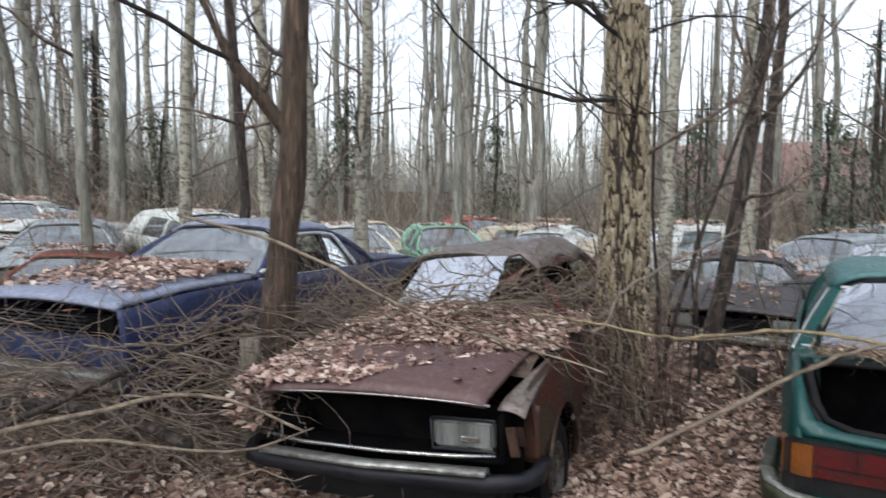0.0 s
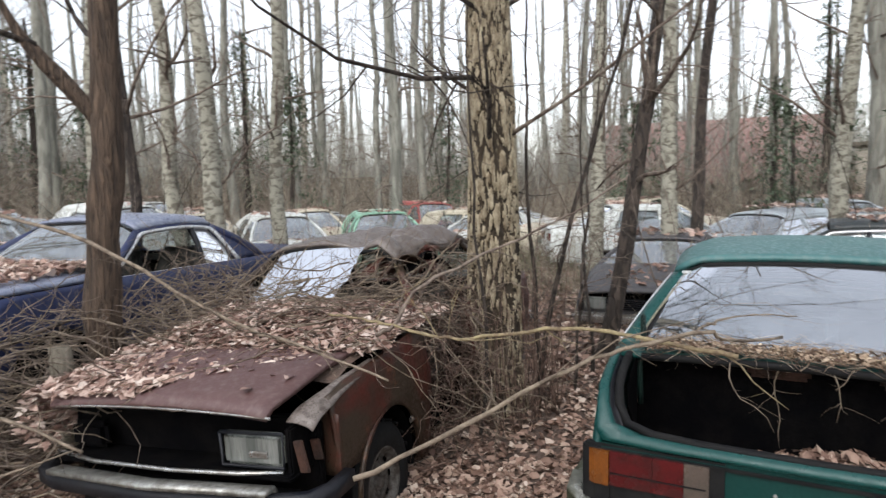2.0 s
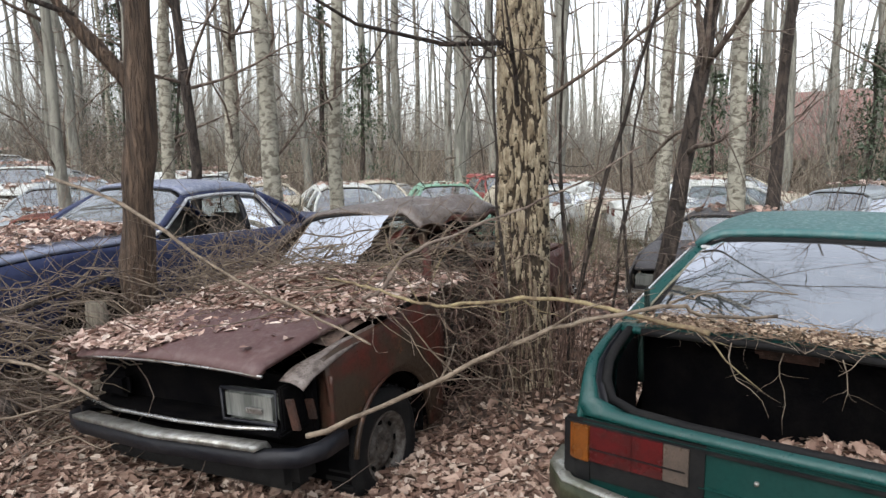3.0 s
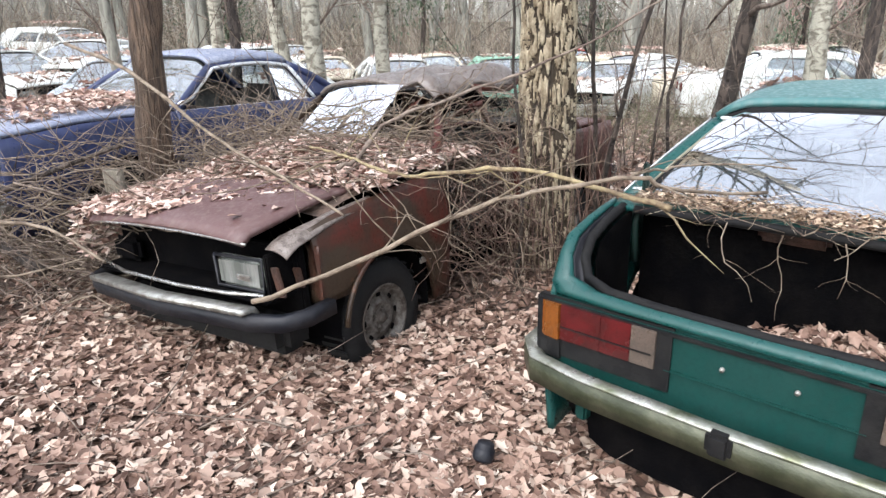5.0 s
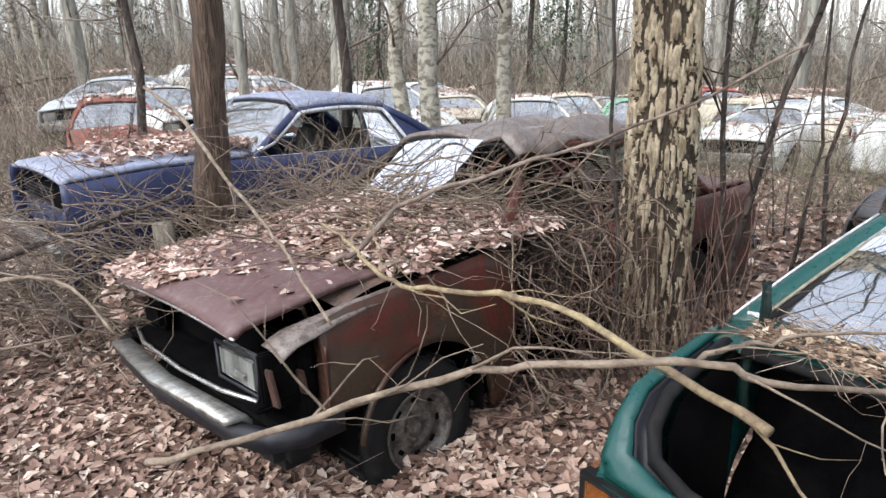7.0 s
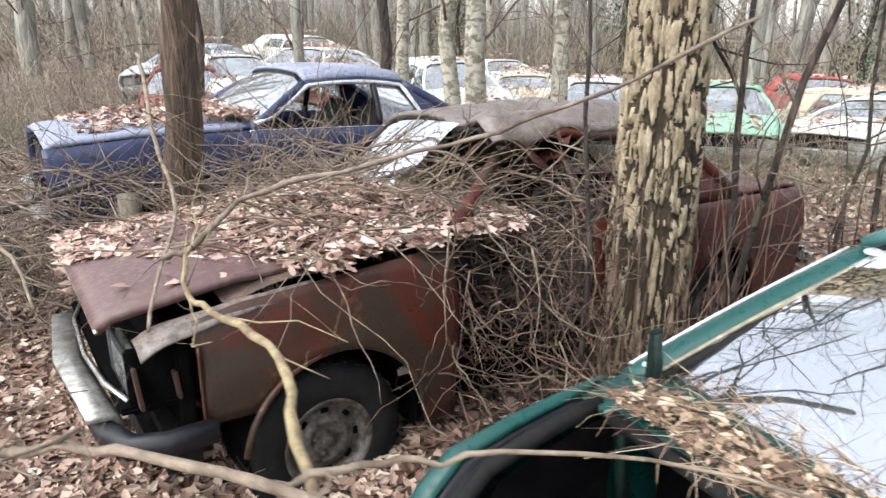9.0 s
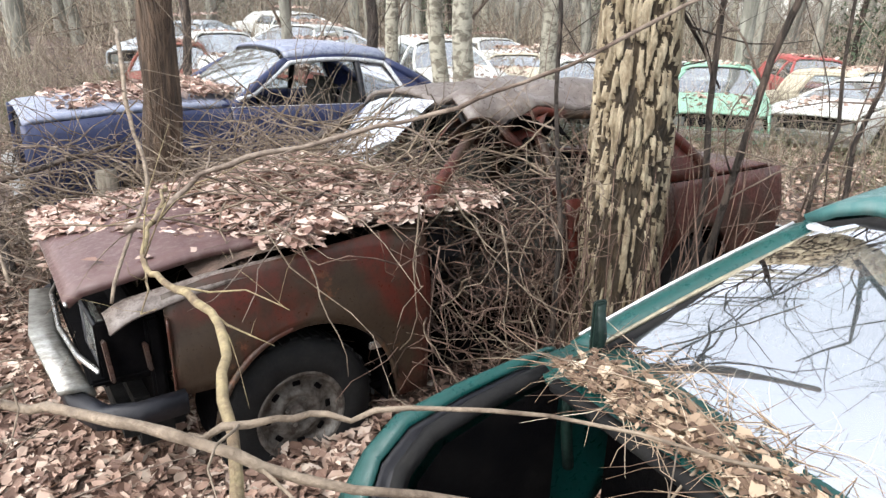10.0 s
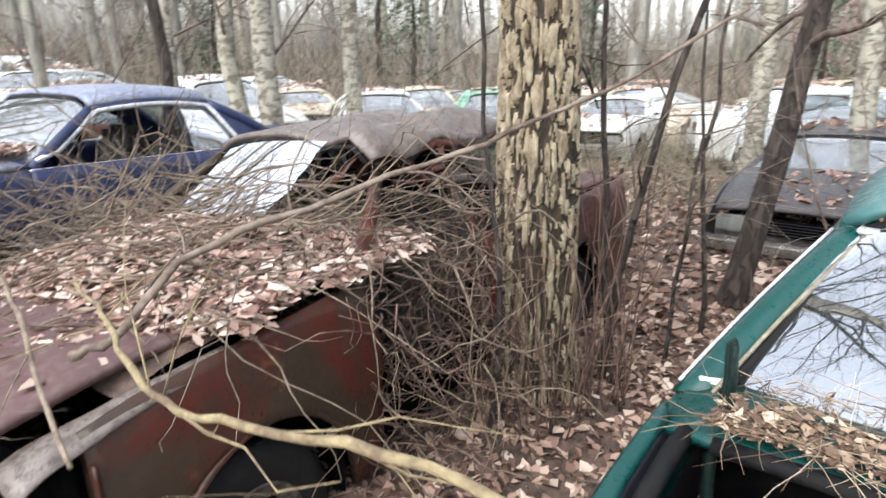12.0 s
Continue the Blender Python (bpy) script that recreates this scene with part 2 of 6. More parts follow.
M = {
    "litter": surface("leaf_litter", (0.050, 0.032, 0.023), (0.13, 0.085, 0.064), scale=9, fine=40, bump=0.8, rough=0.95),
    "leaves": leaf_mat("dry_leaves", [(0.0, (0.12, 0.062, 0.047)), (0.22, (0.235, 0.142, 0.110)), (0.52, (0.385, 0.262, 0.213)), (0.82, (0.52, 0.40, 0.335)), (1.0, (0.64, 0.55, 0.48))]),
    # darker copy of dry_leaves: ground shade and damp are both put into the colour
    "shaded_damp_leaves": leaf_mat("shaded_damp_ground_leaves", [(0.0, (0.070, 0.036, 0.024)), (0.25, (0.165, 0.097, 0.070)), (0.55, (0.28, 0.182, 0.137)), (0.82, (0.40, 0.292, 0.228)), (1.0, (0.54, 0.45, 0.37))]),
    "straw": leaf_mat("tan_leaf_scraps", [(0.0, (0.07, 0.038, 0.024)), (0.4, (0.19, 0.125, 0.080)), (0.8, (0.34, 0.25, 0.17)), (1.0, (0.52, 0.43, 0.32))]),
    "alloy": surface("dull_alloy", (0.40, 0.40, 0.37), (0.18, 0.17, 0.15), scale=12, rough=0.35, metal=0.6, bump=0.08),
    "brown": car_paint("brown_paint", (0.070, 0.0125, 0.0075), grime=(0.028, 0.018, 0.012), wear=0.6, rust=0.08, bleach=0.0, rough=0.26, shine=0.35, patch=(0.038, 0.025, 0.016)),
    # lighter than the flanks: the roof's grey-white sheen is put into its colours
    "roof_brown": car_paint("brown_roof_paint_with_sheen", (0.105, 0.085, 0.076), grime=(0.20, 0.18, 0.16), wear=0.7, rough=0.22, bleach=0.3),
    "maroon": car_paint("maroon_hood_paint", (0.085, 0.042, 0.040), grime=(0.15, 0.105, 0.095), wear=0.65, rough=0.30, bleach=0.25),
    "peeled_sheen": car_paint("peeled_paint_with_sheen", (0.15, 0.125, 0.11), grime=(0.035, 0.022, 0.016), wear=0.9, rough=0.22),
    "teal": car_paint("teal_paint", (0.0018, 0.046, 0.041), grime=(0.010, 0.040, 0.034), wear=0.3, rough=0.2, bleach=0.05, shine=0.4),
    "hinge": car_paint("dark_green_hinge_paint", (0.0015, 0.012, 0.009), grime=(0.004, 0.010, 0.008), wear=0.3, rough=0.45, shine=0.3),
    # roof copy of the teal, its colour lightened for the sky it reflects
    "teal_sky_sheen": car_paint("sky_sheen_teal_paint", (0.035, 0.115, 0.113), grime=(0.13, 0.18, 0.175), wear=0.5, rough=0.3, bleach=0.3),
    # paler than the flanks: chalking and the sky's sheen are both put into colour
    "roof_blue": car_paint("chalky_blue_paint_with_sheen", (0.15, 0.17, 0.24), grime=(0.33, 0.35, 0.40), wear=0.7, rough=0.2, bleach=0.4),
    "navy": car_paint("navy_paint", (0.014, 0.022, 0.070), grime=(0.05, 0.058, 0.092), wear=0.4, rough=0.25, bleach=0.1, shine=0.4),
    "black": car_paint("black_paint", (0.018, 0.024, 0.026), grime=(0.07, 0.07, 0.065), wear=0.4, rough=0.3),
    "charcoal": car_paint("charcoal_paint", (0.045, 0.042, 0.045), grime=(0.09, 0.08, 0.075), wear=0.5),
    "white": car_paint("white_paint", (0.60, 0.62, 0.60), grime=(0.24, 0.24, 0.18), wear=0.8, rough=0.4),
    "cream": car_paint("cream_paint", (0.50, 0.45, 0.35), grime=(0.18, 0.16, 0.10), wear=0.6, rough=0.5),
    "silver": car_paint("silver_paint", (0.36, 0.40, 0.43), grime=(0.16, 0.16, 0.13), wear=0.5),
    "mint": car_paint("mint_paint", (0.22, 0.43, 0.31), grime=(0.30, 0.33, 0.27), wear=0.6),
    "red": car_paint("red_paint", (0.33, 0.055, 0.05), grime=(0.16, 0.11, 0.09), wear=0.6),
    "rusted": car_paint("rusted_red_paint", (0.20, 0.05, 0.035), grime=(0.10, 0.07, 0.05), wear=0.6, rust=0.45, rough=0.6),
    "chrome": surface("dull_chrome", (0.55, 0.55, 0.54), (0.30, 0.28, 0.25), scale=9, rough=0.28, metal=0.9, bump=0.05),
    "trim": surface("bright_trim", (0.72, 0.74, 0.76), (0.5, 0.5, 0.5), scale=20, rough=0.3, metal=0.5, bump=0.03),
    "mossy": surface("mossy_chrome", (0.070, 0.074, 0.045), (0.026, 0.032, 0.015), scale=6, rough=0.4, metal=0.3, bump=0.15),
    "strip_chrome": surface("bright_strip_chrome", (0.42, 0.42, 0.38), (0.14, 0.15, 0.09), scale=5, rough=0.3, metal=0.6, bump=0.1),
    "red_twig": surface("reddish_dead_twigs", (0.17, 0.108, 0.08), (0.058, 0.034, 0.026), scale=12, rough=0.85, bump=0.3),
    "lichen_twig": surface("lichened_branch", (0.28, 0.225, 0.12), (0.14, 0.10, 0.062), scale=16, rough=0.9, bump=0.4),
    "rubber": surface("weathered_rubber", (0.0055, 0.0055, 0.006), (0.014, 0.0135, 0.013), scale=14, rough=0.75, bump=0.15),
    "plastic": surface("dark_plastic", (0.007, 0.008, 0.012), (0.016, 0.016, 0.019), scale=8, rough=0.5, bump=0.1, shine=0.25),
    # blacker than the parts themselves: the shade of hollows is put into this colour
    "cavity": surface("shade_black_inner_metal", (0.0025, 0.0025, 0.003), (0.006, 0.0055, 0.0055), scale=7, rough=0.95, bump=0.2),
    "rim": surface("rusty_steel_rim", (0.13, 0.12, 0.108), (0.04, 0.03, 0.024), scale=18, rough=0.55, metal=0.3, bump=0.2),
    "rusty": surface("flaking_rust", (0.050, 0.018, 0.009), (0.018, 0.011, 0.008), scale=9, rough=0.9, bump=0.5),
    "teal_dark": car_paint("dark_teal_paint", (0.001, 0.031, 0.026), grime=(0.003, 0.024, 0.019), wear=0.3, rough=0.35, shine=0.25),
    "seat": surface("mildewed_seat_cloth", (0.045, 0.043, 0.04), (0.09, 0.085, 0.075), scale=12, rough=0.95, bump=0.3),
    "lamp": surface("clouded_lamp_glass", (0.30, 0.31, 0.29), (0.13, 0.14, 0.13), scale=9, rough=0.12, metal=0.4, bump=0.15, fine=90, stretch=(1, 1, 0.1)),
    "amber": surface("amber_lens", (0.20, 0.062, 0.010), (0.12, 0.038, 0.007), scale=10, rough=0.25, bump=0.15, fine=120),
    "redlens": surface("red_lens", (0.085, 0.007, 0.008), (0.045, 0.005, 0.005), scale=10, rough=0.25, bump=0.15, fine=120),
    "clearlens": surface("clouded_reversing_lens", (0.10, 0.075, 0.06), (0.06, 0.047, 0.038), scale=10, rough=0.3, bump=0.15, fine=120),
    "glass": glass_mat("dusty_car_glass", film=0.22, gloss=0.25),
    "bright_glass": glass_mat("rain_washed_rear_glass", film=0.14, gloss=0.45, film_colour=(0.38, 0.43, 0.46), ior=1.2),
    "dull_glass": glass_mat("clouded_side_glass", film=0.12, gloss=0.10, film_colour=(0.3, 0.33, 0.33)),
    "birch": surface("birch_plates", (0.175, 0.132, 0.08), (0.41, 0.35, 0.245), scale=22, rough=0.85, bump=0.5, fine=110, stretch=(1, 1, 0.5)),
    "furrow": surface("birch_furrows", (0.024, 0.017, 0.010), (0.070, 0.050, 0.030), scale=20, rough=0.95, bump=0.7, fine=90, stretch=(1, 1, 0.3)),
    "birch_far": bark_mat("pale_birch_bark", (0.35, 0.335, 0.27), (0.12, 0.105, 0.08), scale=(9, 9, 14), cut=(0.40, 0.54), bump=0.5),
    "oak": bark_mat("brown_furrowed_bark", (0.135, 0.090, 0.060), (0.035, 0.023, 0.016), scale=(46, 46, 5), cut=(0.34, 0.62)),
    "slim": bark_mat("smooth_dark_bark", (0.070, 0.052, 0.041), (0.026, 0.020, 0.016), scale=(20, 20, 6)),
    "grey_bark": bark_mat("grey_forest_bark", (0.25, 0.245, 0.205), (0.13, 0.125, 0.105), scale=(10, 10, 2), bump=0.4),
    "twig": surface("grey_brown_twigs", (0.21, 0.165, 0.13), (0.085, 0.06, 0.047), scale=12, rough=0.85, bump=0.3),
    "pale_twig": surface("pale_dead_branch", (0.23, 0.18, 0.13), (0.105, 0.078, 0.056), scale=14, rough=0.85, bump=0.4),
    "brush": leaf_mat("undergrowth", [(0.0, (0.115, 0.09, 0.068)), (0.5, (0.235, 0.19, 0.145)), (1.0, (0.36, 0.32, 0.24))], 0.9),
    # greyer and paler than brush: the distance haze is put into the colour
    "hazed_brush": leaf_mat("hazed_thicket", [(0.0, (0.20, 0.185, 0.155)), (0.5, (0.29, 0.275, 0.235)), (1.0, (0.37, 0.355, 0.31))], 0.9),
    "needle": leaf_mat("evergreen_needles", [(0.0, (0.045, 0.07, 0.04)), (1.0, (0.10, 0.13, 0.075))], 0.8),
    "roof_tile": surface("red_roof_tiles", (0.34, 0.19, 0.165), (0.27, 0.16, 0.14), scale=3, rough=0.9, bump=0.3),
    "bramble": leaf_mat("olive_brambles", [(0.0, (0.075, 0.075, 0.04)), (0.5, (0.13, 0.135, 0.07)), (1.0, (0.20, 0.20, 0.12))], 0.9),
    "dull_strip": surface("dull_yellowed_trim", (0.30, 0.27, 0.19), (0.18, 0.16, 0.12), scale=14, rough=0.4, metal=0.4, bump=0.05),
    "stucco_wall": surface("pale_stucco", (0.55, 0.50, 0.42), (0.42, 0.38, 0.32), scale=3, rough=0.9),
    "wood": surface("weathered_wood", (0.19, 0.165, 0.13), (0.10, 0.085, 0.06), scale=6, rough=0.9, stretch=(6, 6, 0.7), bump=0.4),
}


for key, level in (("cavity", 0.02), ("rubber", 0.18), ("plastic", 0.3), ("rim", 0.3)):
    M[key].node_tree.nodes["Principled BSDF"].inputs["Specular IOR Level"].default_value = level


# ---- mesh helpers ----
def mesh_of(name, verts, faces, mat, smooth=True):
    me = bpy.data.meshes.new(name)
    me.from_pydata([tuple(v) for v in verts], [], faces)
    me.materials.append(mat)
    if smooth:
        me.polygons.foreach_set("use_smooth", [True] * len(me.polygons))
    me.update()
    return me


def part(name, me, parent, label="", solid=0.0, offset=-1.0):
    ob = new(name, me)
    ob.parent = parent
    if label:
        ob["label"] = label
    if solid:
        mod = ob.modifiers.new("thickness", "SOLIDIFY")
        mod.thickness, mod.offset = solid, offset
    return ob


def sheet(name, fn, us, vs, mat, smooth=True):
    verts = [fn(u, v) for u in us for v in vs]
    n = len(vs)
    faces = [(i * n + j, i * n + j + 1, (i + 1) * n + j + 1, (i + 1) * n + j) for i in range(len(us) - 1) for j in range(n - 1)]
    return mesh_of(name, verts, faces, mat, smooth)


def lin(a, b, n):
    return [a + (b - a) * i / (n - 1) for i in range(n)]


def block(name, size, mat, at=(0, 0, 0), bevel=0.01, turn=None):
    bm = bmesh.new()
    bmesh.ops.create_cube(bm, size=1)
    bmesh.ops.scale(bm, vec=size, verts=bm.verts)
    if bevel:
        bmesh.ops.bevel(bm, geom=bm.edges, offset=min(bevel, min(size) * 0.45), segments=2, affect="EDGES")
    if turn:
        bmesh.ops.transform(bm, matrix=turn, verts=bm.verts)
    bmesh.ops.translate(bm, vec=at, verts=bm.verts)
    me = bpy.data.meshes.new(name)
    bm.to_mesh(me)
    bm.free()
    me.materials.append(mat)
    me.polygons.foreach_set("use_smooth", [False] * len(me.polygons))
    return me


def tube_data(points, radii, sides, base=0):
    pts = [Vector(p) for p in points]
    verts, faces = [], []
    ref = Vector((0.3, 0.5, 0.81)).normalized()
    for i, p in enumerate(pts):
        d = (pts[min(i + 1, len(pts) - 1)] - pts[max(i - 1, 0)]).normalized()
        a = d.cross(ref)
        if a.length < 0.05:
            a = d.cross(Vector((1, 0, 0)))
        a.normalize()
        b = d.cross(a)
        for k in range(sides):
            w = 2 * math.pi * k / sides
            verts.append(p + radii[i] * (math.cos(w) * a + math.sin(w) * b))
    for i in range(len(pts) - 1):
        for k in range(sides):
            k2 = (k + 1) % sides
            faces.append((base + i * sides + k, base + i * sides + k2, base + (i + 1) * sides + k2, base + (i + 1) * sides + k))
    faces.append(tuple(base + k for k in reversed(range(sides))))
    last = base + (len(pts) - 1) * sides
    faces.append(tuple(last + k for k in range(sides)))
    return verts, faces


def tube(name, points, radii, mat, sides=8):
    if not isinstance(radii, (list, tuple)):
        radii = [radii] * len(points)
    v, f = tube_data(points, radii, sides)
    return mesh_of(name, v, f, mat)


def many_tubes(name, runs, mat, sides=4):
    verts, faces = [], []
    for pts, rad in runs:
        v, f = tube_data(pts, rad, sides, len(verts))
        verts += v
        faces += f
    return mesh_of(name, verts, faces, mat)


def lathe(name, profile, mat, seg=28):
    """Turn (radius, y) round the y axis."""
    verts, faces, n = [], [], len(profile)
    for k in range(seg):
        w = 2 * math.pi * k / seg
        verts += [(r * math.cos(w), y, r * math.sin(w)) for r, y in profile]
    for k in range(seg):
        k2 = (k + 1) % seg
        faces += [(k * n + i, k * n + i + 1, k2 * n + i + 1, k2 * n + i) for i in range(n - 1)]
    return mesh_of(name, verts, faces, mat)


def along(table, x):
    """Height or width read off a short table of (x, value), eased between its rows."""
    if x <= table[0][0]:
        return table[0][1]
    for (a, p), (b, q) in zip(table, table[1:]):
        if x <= b:
            return p + (q - p) * (x - a) / (b - a)
    return table[-1][1]


# ---- cars ----
def make_wheel(parent, x, y, r, side, rim_mat, fine=True, hub_z=None):
    """A tyre and a pressed-steel rim, the outer face towards side."""
    hub = new("wheel")
    hub.parent, hub.location = parent, (x, y, hub_z or r)
    w, ri = 0.085, r * 0.58
    part("tyre", lathe("tyre", [(ri, -w), (ri + 0.03, -w - 0.012), (r - 0.045, -w - 0.008), (r - 0.012, -w + 0.012), (r, -w + 0.03), (r, 0), (r, w - 0.03), (r - 0.012, w - 0.012), (r - 0.045, w + 0.008), (ri + 0.03, w + 0.012), (ri, w)], M["rubber"], 36 if fine else 14), hub)
    s = side
    rim = part("rim", lathe("rim", [(ri, -w * s), (ri + 0.006, w * s), (ri - 0.015, w * s), (ri - 0.03, 0.045 * s), (ri - 0.06, 0.03 * s), (ri * 0.50, 0.055 * s), (ri * 0.42, 0.06 * s), (ri * 0.34, 0.045 * s), (0.03, 0.045 * s), (0.028, 0.07 * s), (0.0, 0.07 * s)], rim_mat, 36 if fine else 12), hub)
    if not fine:
        return hub
    blocks = block("tread_block", (0.024, 0.14, 0.008), M["rubber"], bevel=0)
    for k in range(44):
        o = new("tread_block", blocks)
        a = 2 * math.pi * k / 44
        o.parent, o.location, o.rotation_euler = hub.children[0], ((r + 0.002) * math.cos(a), 0.012 * (-1) ** k, (r + 0.002) * math.sin(a)), (0, math.pi / 2 - a, 0)
    slot = block("vent_hole", (0.035, 0.006, 0.022), M["cavity"], bevel=0.004)
    for k in range(8):
        o = new("vent_hole", slot)
        a = 2 * math.pi * k / 8
        o.parent, o.location, o.rotation_euler = rim, (ri * 0.68 * math.cos(a), 0.047 * s, ri * 0.68 * math.sin(a)), (0, -a + math.pi / 2, 0)
    nut = block("wheel_nut", (0.018, 0.02, 0.018), rim_mat, bevel=0.005)
    for k in range(4):
        o = new("wheel_nut", nut)
        a = 2 * math.pi * k / 4 + 0.4
        o.parent, o.location = rim, (0.055 * math.cos(a), 0.052 * s, 0.055 * math.sin(a))
    return hub


def make_car(place, heading, paint, label, spec, z=-0.08, detail=2, tilt=(0, 0)):
    """A saloon. x runs forward from the front axle, y to the car's left. heading: degrees of forward from +x."""
    S = dict(wb=2.55, fo=0.80, ro=1.05, w=1.68, h=1.38, sill=0.22, r=0.295, belt=[(-4, 0.86), (-2.8, 0.90), (-0.5, 0.90), (0.3, 0.84), (0.8, 0.72)],
             cowl=-0.42, roof_f=-1.05, roof_r=-2.35, deck=-2.95, rw=0.56, hood=None, trunk=None, glass="glass", side_glass="dull_glass", doors=(-0.48, -1.45, -2.35), skip=(), dent=None, trim=None, windows=True, wheels=True, bumper="chrome", light="lamp", seats=True, trunk_open=False, frame=None, nose_low=0.0, bulkhead="cavity", rear_post=0.04, inset=0.115, arch_x=0.0, arch_z=None, arch_r=None, hub_z=None, post_bow=1.0, fender_f=None, stripes=None)
    S.update(spec)
    S["arch_z"], S["arch_r"], S["hub_z"] = S["arch_z"] or S["r"], S["arch_r"] or S["r"] + 0.075, S["hub_z"] or S["r"]
    car = new("car")
    car.matrix_world = pose(place[0], place[1], z, tilt[0], tilt[1], heading)
    tagged(car, label, "car")
    xf, xr, hw = S["fo"], -S["wb"] - S["ro"], S["w"] / 2
    mid, half = (xf + xr) / 2, (xf - xr) / 2
    dent = S["dent"] or (lambda p: p)
    frame_paint = S["frame"] or paint
    nu = 3 if detail < 2 else 1

    def width(x):
        k = abs((x - mid) / half)
        return hw * (1 - 0.09 * k ** 4)

    def belt(x):
        return along(S["belt"], x)

    def low(x):
        z0 = S["sill"]
        for ax in (0.0, -S["wb"]):
            d, ra = x - ax - S["arch_x"], S["arch_r"]
            if ax == 0.0 and d > 0 and S["nose_low"]:
                z0 = max(z0, S["nose_low"])
            if abs(d) < ra:
                z0 = max(z0, S["arch_z"] + math.sqrt(ra * ra - d * d))
        return z0

    def skin(x, t, s):
        """A point of the flank, t from the lower edge to the belt."""
        z0, z1 = low(x), belt(x)
        zz = z0 + (z1 - z0) * t
        k = (zz - S["sill"]) / (z1 - S["sill"])
        out = 1 - 0.05 * (1 - k) ** 2 - 0.045 * max(0, k - 0.6) ** 2 / 0.16 + (0.012 if 0.52 < k < 0.68 else 0)
        return dent(Vector((x, s * width(x) * out, zz)))

    cuts = [("front_fender", S["fender_f"] or xf, S["doors"][0]), ("front_door", S["doors"][0], S["doors"][1]), ("rear_door", S["doors"][1], S["doors"][2]), ("rear_quarter", S["doors"][2], xr)]
    for s, sn in ((1, "l"), (-1, "r")):
        if detail < 1:
            cuts_s = [("flank", xf, xr)]
        else:
            cuts_s = cuts
        for name, a, b in cuts_s:
            if name + "_" + sn in S["skip"] or abs(a - b) < 0.05:
                continue
            n = max(6, int(abs(a - b) / (0.035 * nu)))
            gap = 0.004
            me = sheet(name, lambda u, t: skin(u, t, s), lin(a - gap, b + gap, n), lin(0, 1, 10), paint)
            flank = part(name, me, car, solid=0.025, offset=-1.0 if s > 0 else 1.0)
            if "door" in name and detail > 1:
                h = block("door_handle", (0.14, 0.025, 0.025), M["chrome"], bevel=0.008)
                o = part("door_handle", h, flank)
                o.location = skin(b + 0.16, 0.83, s) + Vector((0, 0.015 * s, 0))
            if S["stripes"] and name == "front_fender":
                for t in (0.74, 0.81):
                    part("pinstripe", tube("pinstripe", [skin(u, t, s) + Vector((0, 0.003 * s, 0)) for u in lin(a - 0.03, b + 0.02, 40)], 0.005, M[S["stripes"]], 5), flank, "pale pinstripe")
            if S["trim"] and name in ("front_door", "rear_door"):
                part("chrome_strip", tube("chrome_strip", [skin(u, 0.985, s) + Vector((0, 0.008 * s, 0.006)) for u in lin(a, b, 8)], 0.012, M[S["trim"]], 6), flank)
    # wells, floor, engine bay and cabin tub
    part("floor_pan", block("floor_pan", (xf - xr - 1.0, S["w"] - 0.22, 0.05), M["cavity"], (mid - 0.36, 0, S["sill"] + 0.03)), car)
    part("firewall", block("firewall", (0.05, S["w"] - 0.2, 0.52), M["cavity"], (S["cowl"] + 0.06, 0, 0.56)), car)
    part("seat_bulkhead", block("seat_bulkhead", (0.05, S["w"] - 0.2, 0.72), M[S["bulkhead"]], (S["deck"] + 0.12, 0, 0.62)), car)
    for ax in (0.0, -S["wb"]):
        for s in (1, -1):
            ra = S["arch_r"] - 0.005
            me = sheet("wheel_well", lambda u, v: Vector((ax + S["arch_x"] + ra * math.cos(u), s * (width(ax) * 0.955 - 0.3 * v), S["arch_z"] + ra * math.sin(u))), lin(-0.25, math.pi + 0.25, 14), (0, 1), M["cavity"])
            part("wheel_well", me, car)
            if S["wheels"]:
                make_wheel(car, ax, s * (hw - S["inset"]), S["r"], s, M["rim"], detail > 1, S["hub_z"])
    # hood
    if S["hood"] != "none":
        lift, lifted = (S["hood"] or (0.0, None))
        hm = lifted or paint
        h0, h1 = S["cowl"] + 0.02, xf - 0.03
        inset = 0.095 if lift else 0.03

        def hood(u, v):
            x = h0 + (h1 - h0) * u
            y = v * (width(x) * 0.955 - inset)
            zz = belt(x) + 0.035 * (1 - v * v) + lift * u + 0.004
            if u > 0.97:
                zz -= 0.025
            return dent(Vector((x, y, zz)))
        part("hood", sheet("hood", hood, lin(0, 0.965, 16) + [1.0], lin(-1, 1, 15), hm), car, solid=0.03, offset=-1.0)
    # trunk
    if S["trunk"] != "none":
        def trunk(u, v):
            x = S["deck"] - 0.02 + (xr + 0.02 - S["deck"]) * u
            y = v * (width(x) * 0.955 - 0.03)
            return dent(Vector((x, y, belt(x) + 0.03 * (1 - v * v) - 0.03 * max(0, u - 0.85) / 0.15)))
        part("trunk_lid", sheet("trunk_lid", trunk, lin(0, 1, 12), lin(-1, 1, 13), paint), car, solid=0.025, offset=1.0)
    # greenhouse
    H, rw = S["h"], S["rw"]
    zc, zd = belt(S["cowl"]) + 0.03, belt(S["deck"]) + 0.03
    bw = hw * 0.955 - 0.03

    def roof(u, v):
        x = S["roof_f"] + (S["roof_r"] - S["roof_f"]) * u
        w = rw * (1 - 0.06 * (2 * u - 1) ** 2)
        a = abs(v)
        zz = H - 0.035 * (2 * u - 1) ** 2 - 0.03 * v * v - 0.05 * max(0, a - 0.85) / 0.15
        return dent(Vector((x, v * (w + 0.02), zz)))
